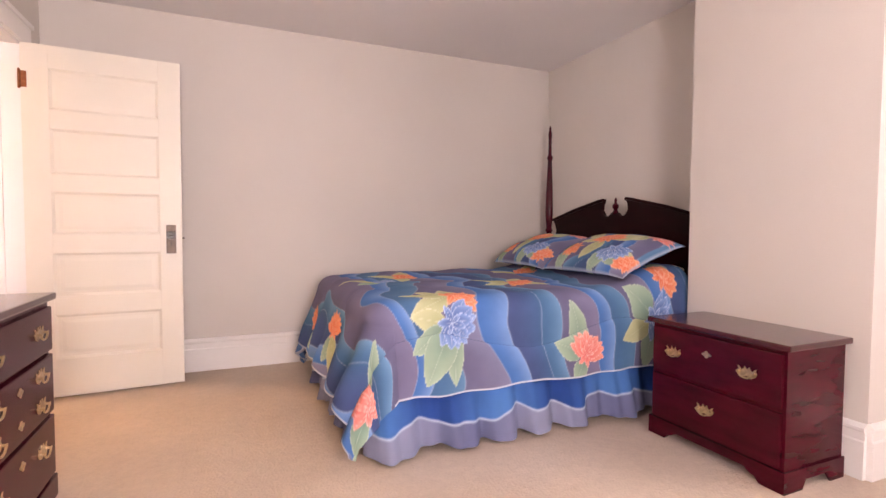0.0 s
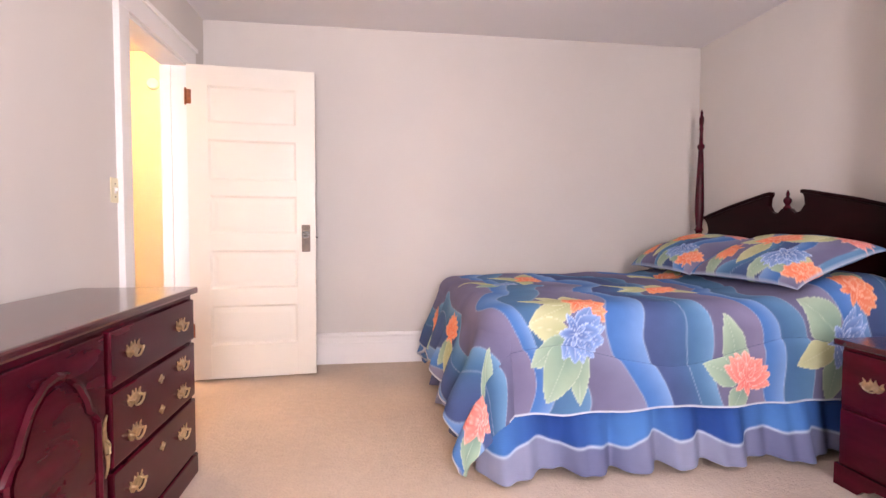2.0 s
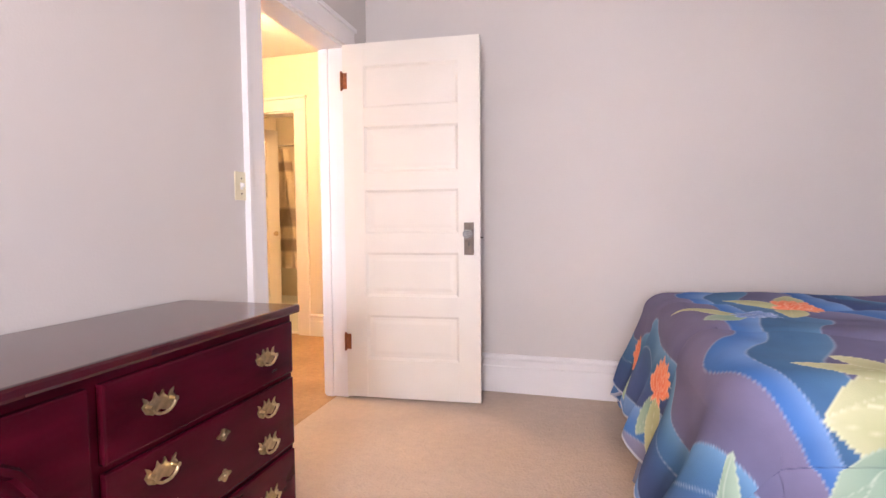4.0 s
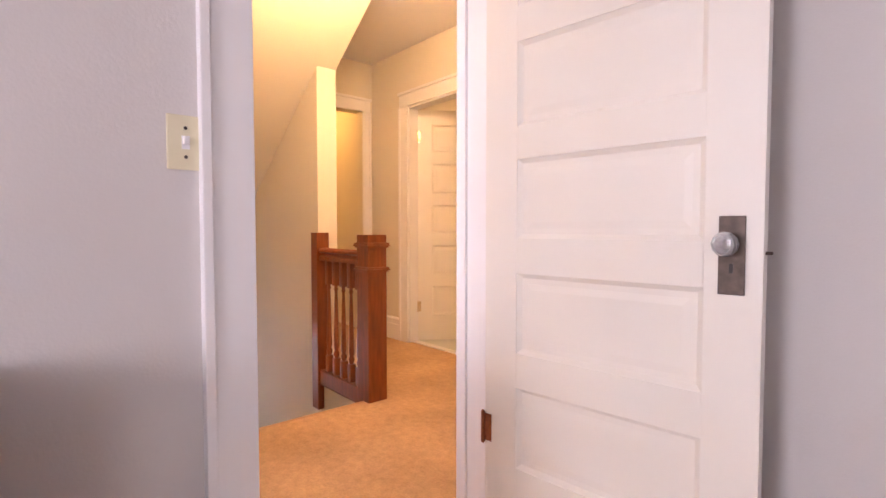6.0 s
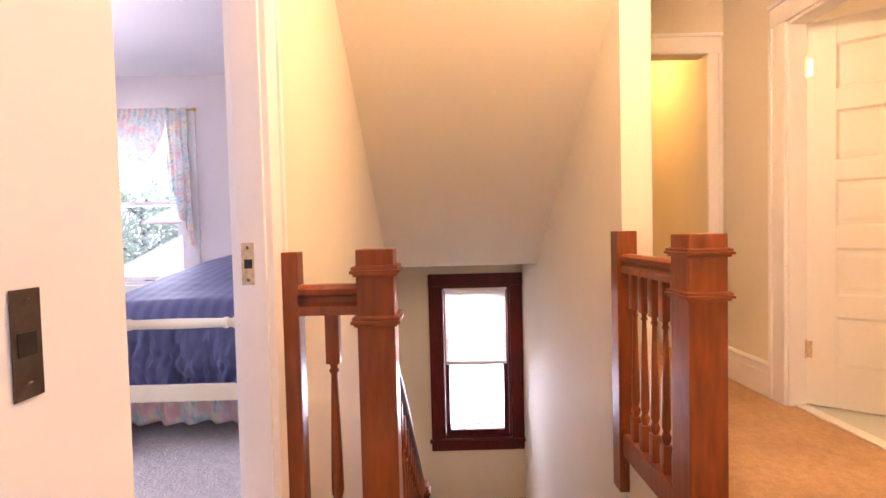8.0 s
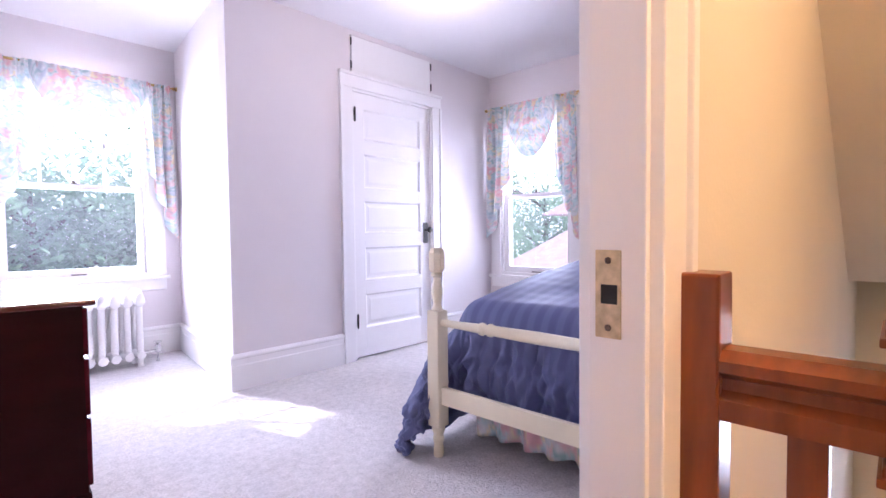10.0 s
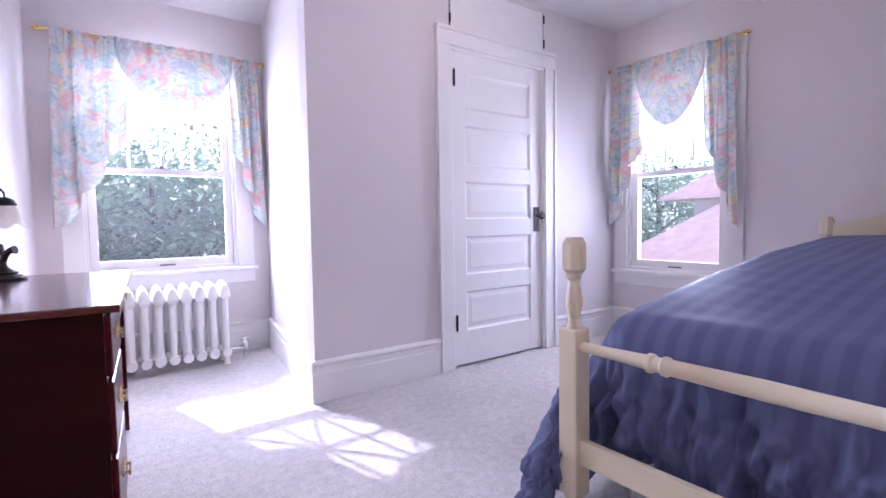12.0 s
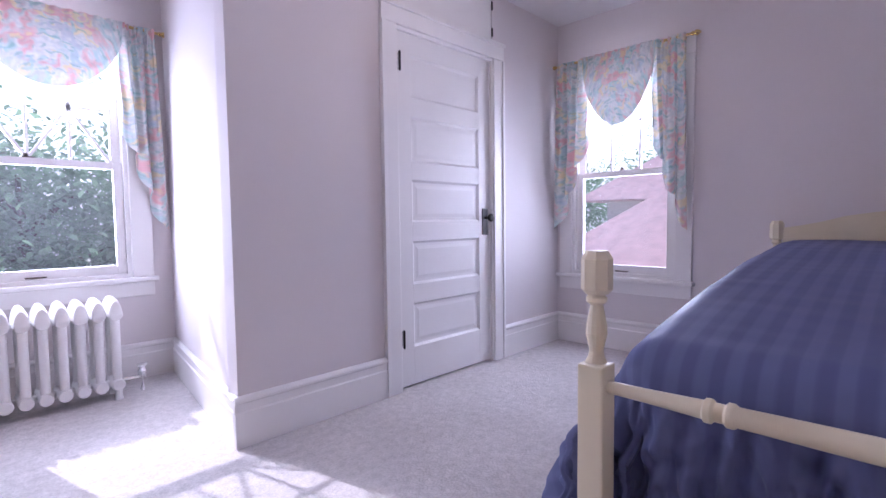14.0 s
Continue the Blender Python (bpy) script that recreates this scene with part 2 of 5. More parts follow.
def mesh_of(name, bm, material, smooth=False):
    bmesh.ops.recalc_face_normals(bm, faces=bm.faces)
    me = bpy.data.meshes.new(name)
    bm.to_mesh(me)
    bm.free()
    me.materials.append(material)
    if smooth:
        me.polygons.foreach_set("use_smooth", [True] * len(me.polygons))
        me.set_sharp_from_angle(angle=radians(40))
    return me


def part(name, bm, material, parent, label="", m=None, smooth=False):
    ob = new(name, mesh_of(name, bm, material, smooth))
    ob.parent = parent
    if m is not None:
        ob.matrix_basis = m
    if label:
        tagged(ob, label)
    return ob


def thing(name, m, label, category, group=""):
    ob = new(name)
    ob.matrix_basis = m
    ob.empty_display_size = 0.1
    return tagged(ob, label, category, group)


def solid(name, bm, material, label, category, kind="", smooth=False, group=""):
    return tagged(new(name, mesh_of(name, bm, material, smooth)), label, category, group, kind)


def cloth(name, nu, nv, place, colour, attr, material, parent=None, thick=0.012, closed=False):
    """A sheet of cloth: place(u, v) and colour(u, v) over the unit square, with its print as a colour attribute."""
    us, vs = np.linspace(0, 1, nu), np.linspace(0, 1, nv)
    verts, cols = [], []
    for u in us:
        for v in vs:
            verts.append(place(u, v))
            cols.append((*colour(u, v), 1.0))
    faces = [(i * nv + j, i * nv + j + 1, (i + 1) * nv + j + 1, (i + 1) * nv + j) for i in range(nu - 1) for j in range(nv - 1)]
    me = bpy.data.meshes.new(name)
    me.from_pydata(verts, [], faces)
    a = me.color_attributes.new(attr, "FLOAT_COLOR", "POINT")
    a.data.foreach_set("color", np.array(cols, dtype=np.float32).ravel())
    me.polygons.foreach_set("use_smooth", [True] * len(me.polygons))
    me.materials.append(material)
    ob = new(name, me)
    if thick:
        so = ob.modifiers.new("thickness", "SOLIDIFY")
        so.thickness, so.offset = thick, -1
    if parent:
        ob.parent = parent
    return ob


def wall(name, axis, a0, a1, b0, b1, z0, z1, openings, material, label):
    """A wall with thickness a0..a1 across its axis, along b0..b1, with openings (b0, b1, z0, z1) right through it."""
    bm = bmesh.new()

    def add(p0, p1, q0, q1):
        if p1 - p0 > 1e-4 and q1 - q0 > 1e-4:
            if axis == "x":
                bx(bm, a0, p0, q0, a1, p1, q1)
            else:
                bx(bm, p0, a0, q0, p1, a1, q1)
    cur = b0
    for o0, o1, q0, q1 in sorted(openings):
        add(cur, o0, z0, z1)
        add(o0, o1, z0, q0)
        add(o0, o1, q1, z1)
        cur = o1
    add(cur, b1, z0, z1)
    return solid(name, bm, material, label, "wall", "structure")


BASE_PROF = [(0, 0), (0.022, 0), (0.022, 0.155), (0.017, 0.162), (0.017, 0.196), (0.024, 0.203), (0.024, 0.214), (0.012, 0.225), (0, 0.229)]


def baseboard(x0, y0, x1, y1, height=0.229):
    """A moulded skirting along a wall, standing proud on the left of the way from the first to the second point."""
    d = Vector((x1 - x0, y1 - y0, 0))
    n = Vector((-d.y, d.x, 0)).normalized()
    bm = bmesh.new()
    k = height / 0.229
    a, b = Vector((x0, y0, 0)), Vector((x1, y1, 0))
    lo = [bm.verts.new(a + n * p + Vector((0, 0, 0.002 + q * k))) for p, q in BASE_PROF]
    hi = [bm.verts.new(b + n * p + Vector((0, 0, 0.002 + q * k))) for p, q in BASE_PROF]
    bm.faces.new(lo)
    bm.faces.new(hi[::-1])
    for i in range(len(lo)):
        j = (i + 1) % len(lo)
        bm.faces.new((lo[i], hi[i], hi[j], lo[j]))
    return solid("baseboard", bm, TRIM, "tall white painted moulded baseboard along the wall", "baseboard", "structure")


def casing(axis, face, side, b0, b1, top, width=0.112, head=0.125, material=None, z0=0.002):
    """Flat door casing with a raised outer back band and a capped head on one face of a wall. side: +1 or -1, the way it stands proud."""
    bm = bmesh.new()
    t = 0.02 * side

    def add(p0, p1, q0, q1, depth):
        lo, hi = min(face, face + depth), max(face, face + depth)
        if axis == "x":
            bx(bm, lo, p0, q0, hi, p1, q1, 0.003)
        else:
            bx(bm, p0, lo, q0, p1, hi, q1, 0.003)
    for s0, s1, o0, o1 in ((b0 - width, b0, b0 - width - 0.002, b0 - width + 0.02), (b1, b1 + width, b1 + width - 0.02, b1 + width + 0.002)):
        add(s0, s1, z0, top, t)
        add(o0, o1, z0, top, t * 1.45)
    add(b0 - width, b1 + width, top + 0.001, top + head, t)
    add(b0 - width - 0.006, b1 + width + 0.006, top + head - 0.02, top + head + 0.004, t * 1.7)
    return solid("trim", bm, material or TRIM, "white painted flat door casing with a back band", "door trim", "structure")


def jamb(axis, a0, a1, b0, b1, top, material=None):
    """The lining of a doorway with its stops."""
    bm = bmesh.new()
    mid = (a0 + a1) / 2

    def add(u0, u1, p0, p1, q0, q1):
        if axis == "x":
            bx(bm, u0, p0, q0, u1, p1, q1, 0.002)
        else:
            bx(bm, p0, u0, q0, p1, u1, q1, 0.002)
    e = 0.003
    add(a0 - e, a1 + e, b0 - 0.001, b0 + 0.012, 0.002, top)
    add(a0 - e, a1 + e, b1 - 0.018, b1 + 0.001, 0.002, top)
    add(a0 - e, a1 + e, b0 + 0.012, b1 - 0.018, top - 0.018, top + 0.001)
    mid = a0 + 0.035 if axis == "x" else a1 - 0.03
    add(mid - 0.02, mid + 0.02, b1 - 0.030, b1 - 0.018, 0.002, top - 0.018)
    return solid("trim", bm, material or TRIM, "white painted door jamb lining with stops", "door trim", "structure")


# ---- structure ----
S = "structure"
CB1, CB2, CH = 2.45, 2.53, 2.56
solid("floor_bedroom", box(-0.86, -1.5, -0.2, 3.3, 4.2, 0), CARPET1, "beige cut-pile carpet floor of the bedroom", "floor", S)
solid("floor_landing", box(-2.07, 2.67, -0.2, -0.862, 5.16, 0.0), CARPETH, "tan carpet floor of the stair landing", "floor", S)
solid("floor_hall", box(-5.4, 4.06, -0.2, -2.072, 5.16, 0.0), CARPETH, "tan carpet floor of the upstairs hall", "floor", S)
solid("floor_second_bedroom", box(-5.4, -1.8, -0.2, -0.862, 2.668, 0.0), CARPET2, "pale grey cut-pile carpet floor", "floor", S)
solid("floor_bathroom", box(-4.2, 5.162, -0.2, -0.9, 7.4, 0.004), TILE, "pale bathroom floor of small tiles", "floor", S)
solid("ceiling_bedroom", box(-0.80, -1.5, CB1, 3.3, 4.15, CB1 + 0.1), CEIL, "white painted plaster ceiling of the bedroom", "ceiling", S)
solid("ceiling_second_bedroom", box(-5.4, -1.66, CB2, -0.86, 2.67, CB2 + 0.1), CEIL, "white painted plaster ceiling", "ceiling", S)
solid("ceiling_hall", box(-5.4, 2.672, CH, -0.80, 7.4, CH + 0.1), CEIL, "white painted plaster ceiling of the hall", "ceiling", S)
# Unseen slab over every room, added to keep sky light out
solid("roof", box(-6.2, -1.7, 2.70, 3.4, 7.5, 2.8), CEIL, "unseen roof deck closing off sky light above the ceilings", "roof", S)

# first bedroom
wall("wall_west", "x", -0.858, -0.787, -1.5, 4.15, 0, CB1, [(2.888, 3.685, 0, 2.045)], WALL1, "greige painted plaster wall with a doorway")
wall("wall_north", "y", 4.0, 4.12, -0.786, 3.2, 0, CB1, [], WALL1, "greige painted plaster wall behind the bed")
wall("wall_east", "x", 2.98, 3.12, -1.5, 3.998, 0, CB1, [(0.10, 1.0, 0.72, 2.05)], WALL1, "greige painted plaster wall with windows")
wall("wall_south", "y", -1.5, -1.4, -0.786, 2.978, 0, CB1, [(0.05, 0.95, 0.72, 2.0)], WALL1, "plain greige plaster wall closing the bedroom")
solid("chimney_breast", box(2.64, 1.292, 0, 2.979, 2.16, CB1), WALL1, "greige painted chimney breast jutting into the bedroom", "wall", S)
baseboard(2.98, 4.0, -0.787, 4.0)
baseboard(-0.787, 2.80, -0.787, -1.4)
baseboard(2.64, 1.292, 2.64, 2.16)
baseboard(2.98, 1.292, 2.64, 1.292)
baseboard(2.98, -1.4, 2.98, 1.292)
casing("x", -0.787, 1, 2.904, 3.685, 2.045)
jamb("x", -0.93, -0.787, 2.888, 3.685, 2.045)

# landing and hall
wall("wall_landing_east", "x", -0.93, -0.8595, 2.672, 5.16, 0, CH, [(2.888, 3.685, 0, 2.045)], WALLH, "cream painted plaster wall of the landing")
casing("x", -0.93, -1, 2.888, 3.685, 2.045)
wall("wall_landing_south", "y", 2.672, 2.735, -5.75, -0.931, -3.3, CH, [(-1.777, -1.005, 0, 2.07)], WALLH, "cream painted textured plaster wall beside the stairs")
wall("wall_second_bedroom_north", "y", 2.665, 2.672, -5.4, -0.931, 0, CB2, [(-1.777, -1.005, 0, 2.07)], WALL2, "pale painted plaster wall with a doorway")
casing("y", 2.735, 1, -1.777, -1.005, 2.07, 0.098)
casing("y", 2.665, -1, -1.777, -1.005, 2.07)
jamb("y", 2.668, 2.735, -1.777, -1.005, 2.07)
wall("wall_stair_north", "y", 4.055, 4.20, -5.75, -2.79, -3.3, CH, [], WALLH, "cream plaster wall between stairs and hall")
wall("wall_stair_west", "x", -5.75, -5.63, 2.736, 4.054, -3.3, 0.70, [(3.20, 3.92, -1.20, 0.42)], WALLH, "cream plaster wall with the stair window")
wall("wall_hall_north", "y", 5.07, 5.16, -5.4, -0.931, 0, CH, [(-3.11, -1.98, 0, 2.06)], WALLH, "cream painted plaster wall with the bathroom doorway")
wall("wall_hall_west", "x", -3.80, -3.70, 4.201, 5.069, 0, CH, [(4.23, 4.96, 0, 2.10)], WALLH, "cream painted plaster wall with an open doorway")
casing("y", 5.07, -1, -3.11, -1.98, 2.06, 0.115)
jamb("y", 5.07, 5.16, -3.11, -1.98, 2.06)
casing("x", -3.70, 1, 4.315, 4.96, 2.10, 0.085)
wall("wall_far_room_west", "x", -5.4, -5.3, 4.201, 5.7, 0, CH, [], WALLY, "deep yellow lit plaster wall of the far room")
wall("wall_far_room_north", "y", 5.60, 5.7, -5.3, -3.80, 0, CH, [], WALLY, "deep yellow lit plaster wall of the far room")
wall("wall_bathroom_north", "y", 7.3, 7.4, -3.8, -0.9, 0, CH, [], WALLH, "cream bathroom wall")
wall("wall_bathroom_east", "x", -0.99, -0.9, 5.161, 7.3, 0, CH, [], WALLH, "cream bathroom wall")
wall("wall_bathroom_west", "x", -3.79, -3.7, 5.161, 7.3, 0, CH, [], WALLH, "cream bathroom wall")
baseboard(-3.225, 5.07, -3.70, 5.07, 0.2)
baseboard(-0.93, 5.07, -1.864, 5.07, 0.2)
baseboard(-0.93, 3.80, -0.93, 5.07, 0.2)
# sloping underside of the attic stairs over the stairwell
bm = bmesh.new()
prism(bm, [(-2.13, CH), (-4.87, 0.685), (-5.63, 0.685), (-5.63, 0.86), (-4.95, 0.86), (-2.35, CH)], 2.7355, 4.0545, "y")
solid("ceiling_stairwell", bm, WALLH, "sloping cream textured plaster soffit over the stairs", "ceiling", S)
bm = bmesh.new()
prism(bm, [(-2.13, CH), (-2.789, 2.112), (-2.789, CH)], 4.0546, 4.198, "y")
solid("ceiling_soffit_end", bm, WALLH, "cream plaster end of the sloping soffit", "ceiling", S)

# second bedroom
wall("wall_second_bedroom_west", "x", -5.40, -5.20, -1.7, 2.644, 0, CB2, [(0.02, 0.81, 0.56, 2.08)], WALL2, "pale painted plaster wall with a sash window")
wall("wall_closet", "y", -0.22, -0.12, -5.199, -2.53, 0, CB2, [(-4.345, -3.475, 0, 2.49)], WALL2, "pale painted plaster wall with the closet door")
solid("wall_closet_lintel", box(-4.345, -0.219, 2.09, -3.475, -0.121, 2.205), WALL2, "pale painted lintel over the closet door", "wall", S)
wall("wall_alcove_south", "y", -1.70, -1.58, -2.76, -1.0, 0, CB2, [(-2.50, -1.55, 0.66, 2.08)], WALL2, "pale painted plaster wall with a sash window above the radiator")
bm = bmesh.new()
prism(bm, [(-2.53, -0.12), (-2.53 - 0.205, -1.579), (-2.86, -1.579), (-2.66, -0.2205), (-2.5305, -0.2205)][:4], 0, CB2, "z")
solid("wall_alcove_west", bm, WALL2, "pale painted plaster cheek wall of the window alcove", "wall", S)
bm = bmesh.new()
prism(bm, [(-1.295, -1.579), (-1.06, -0.12), (-0.94, -0.12), (-0.94, -1.579)], 0, CB2, "z")
solid("wall_alcove_east", bm, WALL2, "pale painted plaster cheek wall of the window alcove", "wall", S)
wall("wall_second_bedroom_east", "x", -0.949, -0.862, -1.7, 2.644, 0, CB2, [], WALL2, "pale painted plaster wall")
# Unseen; added to block sky light at the closet door gap
wall("wall_closet_back", "y", -1.70, -1.60, -5.4, -2.76, 0, CB2, [], WALL2, "unseen outer wall behind the closet, keeping sky light out")
baseboard(-3.366, -0.12, -2.507, -0.12)
baseboard(-5.2, -0.12, -4.454, -0.12)
baseboard(-2.53, -0.121, -2.735, -1.58)
baseboard(-2.735, -1.58, -1.295, -1.58)
baseboard(-5.2, 2.6, -5.2, -0.12)
casing("y", -0.12, 1, -4.345, -3.475, 2.09, 0.109, 0.11)
jamb("y", -0.22, -0.12, -4.345, -3.475, 2.09)

# ---- doors ----
PANELS = [(0.222, 0.482), (0.592, 0.845), (0.955, 1.201), (1.302, 1.561), (1.668, 1.902)]


def door_leaf(name, m, width, height, material, label, hinge_mat, hinges=(0.30, 1.80), group="", hx=0.0):
    """A five-panel door: hinge edge at x 0, face y 0 to 0.035."""
    d = tagged(thing(name, m, label, "door", group), kind="structure")
    k = height / 2.03
    px0, px1 = 0.125, width - 0.122
    bm = bmesh.new()
    bx(bm, 0, 0, 0, px0, 0.036, height, 0.002)
    bx(bm, px1, 0, 0, width, 0.036, height, 0.002)
    zs = [0] + [z * k for p in PANELS for z in p] + [height]
    for z0, z1 in zip(zs[::2], zs[1::2]):
        bx(bm, px0, 0.0004, z0, px1, 0.0356, z1)
    part("door_frame", bm, material, d)
    for z0, z1 in PANELS:
        z0, z1 = z0 * k, z1 * k
        bm = bmesh.new()
        bx(bm, px0 - 0.004, 0.013, z0 - 0.004, px1 + 0.004, 0.023, z1 + 0.004)
        for y0, y1 in ((0.0035, 0.013), (0.023, 0.0325)):
            o, i = (y0, y1) if y0 < 0.01 else (y1, y0)
            # sloped bead round the panel
            for (a, b, c, e) in (((px0, z0), (px1, z0), (px1 - 0.014, z0 + 0.014), (px0 + 0.014, z0 + 0.014)),
                                 ((px0, z1), (px1, z1), (px1 - 0.014, z1 - 0.014), (px0 + 0.014, z1 - 0.014)),
                                 ((px0, z0), (px0, z1), (px0 + 0.014, z1 - 0.014), (px0 + 0.014, z0 + 0.014)),
                                 ((px1, z0), (px1, z1), (px1 - 0.014, z1 - 0.014), (px1 - 0.014, z0 + 0.014))):
                q = [bm.verts.new((p[0], yy, p[1])) for p, yy in ((a, o), (b, o), (c, i), (e, i))]
                bm.faces.new(q)
            # raised field
            g = 0.05
            yy = o + (0.004 if y0 < 0.01 else -0.004)
            q0 = [bm.verts.new((x, i, z)) for x, z in ((px0 + 0.03, z0 + 0.03), (px1 - 0.03, z0 + 0.03), (px1 - 0.03, z1 - 0.03), (px0 + 0.03, z1 - 0.03))]
            q1 = [bm.verts.new((x, yy + (0.003 if y0 < 0.01 else -0.003), z)) for x, z in ((px0 + g, z0 + g), (px1 - g, z0 + g), (px1 - g, z1 - g), (px0 + g, z1 - g))]
            bm.faces.new(q1)
            for n in range(4):
                bm.faces.new((q0[n], q0[(n + 1) % 4], q1[(n + 1) % 4], q1[n]))
        part("panel", bm, material, d)
    for z in hinges:
        bm = bmesh.new()
        lathe(bm, [(0.003, -0.056), (0.007, -0.05), (0.007, 0.05), (0.003, 0.056)], 10, pose(-0.004 + hx, -0.006 - hx / 2, z))
        bx(bm, -0.010 + hx, -0.003, z - 0.045, 0.028, -0.0006, z + 0.045)
        part("hinge", bm, hinge_mat, d, "narrow metal butt hinge")
    return d


def knob_set(d, x, z, side, plate_mat, knob_mat, w=0.055, h=0.18):
    """Back plate, keyhole and knob on one face; side -1 stands on the y 0 face."""
    y = 0.0 if side < 0 else 0.036
    pl = part("back_plate", box(x - w / 2, y, z - h * 0.62, x + w / 2, y + side * 0.006, z + h * 0.38, 0.002), plate_mat, d, "tall dark metal back plate")
    bm = bmesh.new()
    lathe(bm, [(0.012, 0), (0.009, 0.006), (0.009, 0.03), (0.02, 0.036), (0.027, 0.045), (0.028, 0.055), (0.022, 0.064), (0.008, 0.067)], 12, pose(x, y + side * 0.006, z + 0.005, -90 * side if side > 0 else 90))
    part("knob", bm, knob_mat, d, "round door knob", smooth=True)
    part("keyhole", box(x - 0.004, y + side * 0.006, z - 0.062, x + 0.004, y + side * 0.0072, z - 0.04), IRON, d)


d1 = door_leaf("door_1", pose(-0.785, 3.664, 0.012, 0, 0, 5.1), 0.787, 2.03, DOORP, "ivory painted five-panel wooden door standing open", COPPER, (0.325, 1.825))
knob_set(d1, 0.787 - 0.062, 0.945, -1, BRONZE, CRYSTAL)
bm = bmesh.new()
lathe(bm, [(0.004, 0), (0.004, 0.012), (0.002, 0.014)], 8, pose(0.787, 0.018, 0.93, 0, 90))
part("latch_bolt", bm, BRONZE, d1)

d2 = door_leaf("door_2", pose(-3.482, -0.137, 0.014, 0, 0, 180), 0.856, 2.068, TRIM, "white painted five-panel closet door, closed", IRON, (0.29, 1.885), hx=0.03)
knob_set(d2, 0.856 - 0.062, 0.99, -1, IRON, IRON)
d3 = door_leaf("door_3", pose(-3.105, 5.165, 0.012, 0, 0, 52), 0.76, 2.03, DOORP, "ivory painted five-panel bathroom door standing half open", BRASS)
bm = bmesh.new()
lathe(bm, [(0.010, 0), (0.008, 0.03), (0.026, 0.04), (0.026, 0.058), (0.01, 0.065)], 12, pose(0.70, 0, 0.92, 90))
part("knob", bm, BRASS, d3, smooth=True)

# strike plates in the jambs
def strike(m, metal):
    s = tagged(thing("strike_plate", m, "worn brass strike plate let into the door jamb", "strike plate"), kind="structure")
    bm = bmesh.new()
    bx(bm, -0.0165, -0.055, 0, 0.0165, 0.055, 0.0018, 0.0006)
    part("plate", bm, metal, s)
    part("latch_hole", box(-0.009, -0.012, 0.0018, 0.012, 0.012, 0.0026), IRON, s)
    for y in (-0.042, 0.042):
        bm = bmesh.new()
        lathe(bm, [(0.0045, 0), (0.003, 0.0015)], 8, pose(0, y, 0.0018))
        part("screw", bm, BRONZE, s)
    return s


strike(Matrix.Translation((-1.7645, 2.692, 0.92)) @ Matrix(((0, 0, 1, 0), (1, 0, 0, 0), (0, 1, 0, 0), (0, 0, 0, 1))), BRASS)
strike(Matrix.Translation((-0.82, 2.9005, 0.92)) @ Matrix(((0.75, 0, 0, 0), (0, 0, 1, 0), (0, 0.7, 0, 0), (0, 0, 0, 1))), BRONZE)

# cupboard above the closet door
cup = tagged(thing("wall_cupboard", pose(-3.475, -0.12, 2.205), "white painted cupboard doors above the closet", "cupboard"), kind="structure")
part("frame", box(0.02, -0.02, -0.004, -0.89, 0.012, 0.01), TRIM, cup)
part("door", box(-0.012, -0.02, 0.012, -0.858, 0.004, 0.282, 0.003), TRIM, cup)
for x in (-0.004, -0.866):
    for z in (0.06, 0.235):
        bm = bmesh.new()
        lathe(bm, [(0.003, -0.03), (0.006, -0.026), (0.006, 0.026), (0.003, 0.03)], 8, pose(x, 0.008, z))
        part("hinge", bm, IRON, cup)

# ---- switch ----
def switch(m, label):
    s = thing("light_switch", m, label, "light switch")
    part("plate", box(-0.036, -0.006, -0.057, 0.036, 0, 0.057, 0.003), IVORY, s)
    part("toggle", bx(bmesh.new(), -0.005, -0.018, -0.004, 0.005, -0.006, 0.012, 0.0015), TRIM, s)
    part("collar", box(-0.008, -0.0075, -0.014, 0.008, -0.006, 0.014, 0.0005), TRIM, s)
    for z in (-0.0302, 0.0302):
        bm = bmesh.new()
        lathe(bm, [(0.004, 0), (0.0028, 0.0016)], 8, pose(0, -0.006, z, 90))
        part("screw", bm, BRONZE, s)
    return s


switch(pose(-0.787, 2.765, 1.177, 0, 0, 90), "ivory plastic toggle switch plate beside the doorway")
switch(pose(-5.3, 4.95, 1.30, 0, 0, 90), "ivory plastic switch plate on the yellow wall")

# ---- handles ----
def pull_mesh():
    """A pierced bat-wing plate with a swinging bail, in the y z plane facing -x."""
    bm = bmesh.new()
    for s in (-1, 1):
        pts = [(0, -0.012), (s * 0.018, -0.020), (s * 0.034, -0.012), (s * 0.043, 0.004), (s * 0.036, 0.012), (s * 0.040, 0.024), (s * 0.030, 0.018), (s * 0.024, 0.008), (s * 0.014, 0.016), (s * 0.010, 0.028), (s * 0.004, 0.018), (0, 0.014)]
        prism(bm, pts if s > 0 else pts[::-1], 0, -0.003, "x")
        lathe(bm, [(0.006, 0), (0.004, 0.012), (0.006, 0.016)], 8, pose(-0.003, s * 0.030, 0.003, 0, -90))
    tube(bm, [(-0.016, 0.030 * math.cos(a), 0.003 - 0.021 * math.sin(a)) for a in np.linspace(0, math.pi, 9)], 0.0035, 6)
    return mesh_of("handle", bm, BRASS, True)


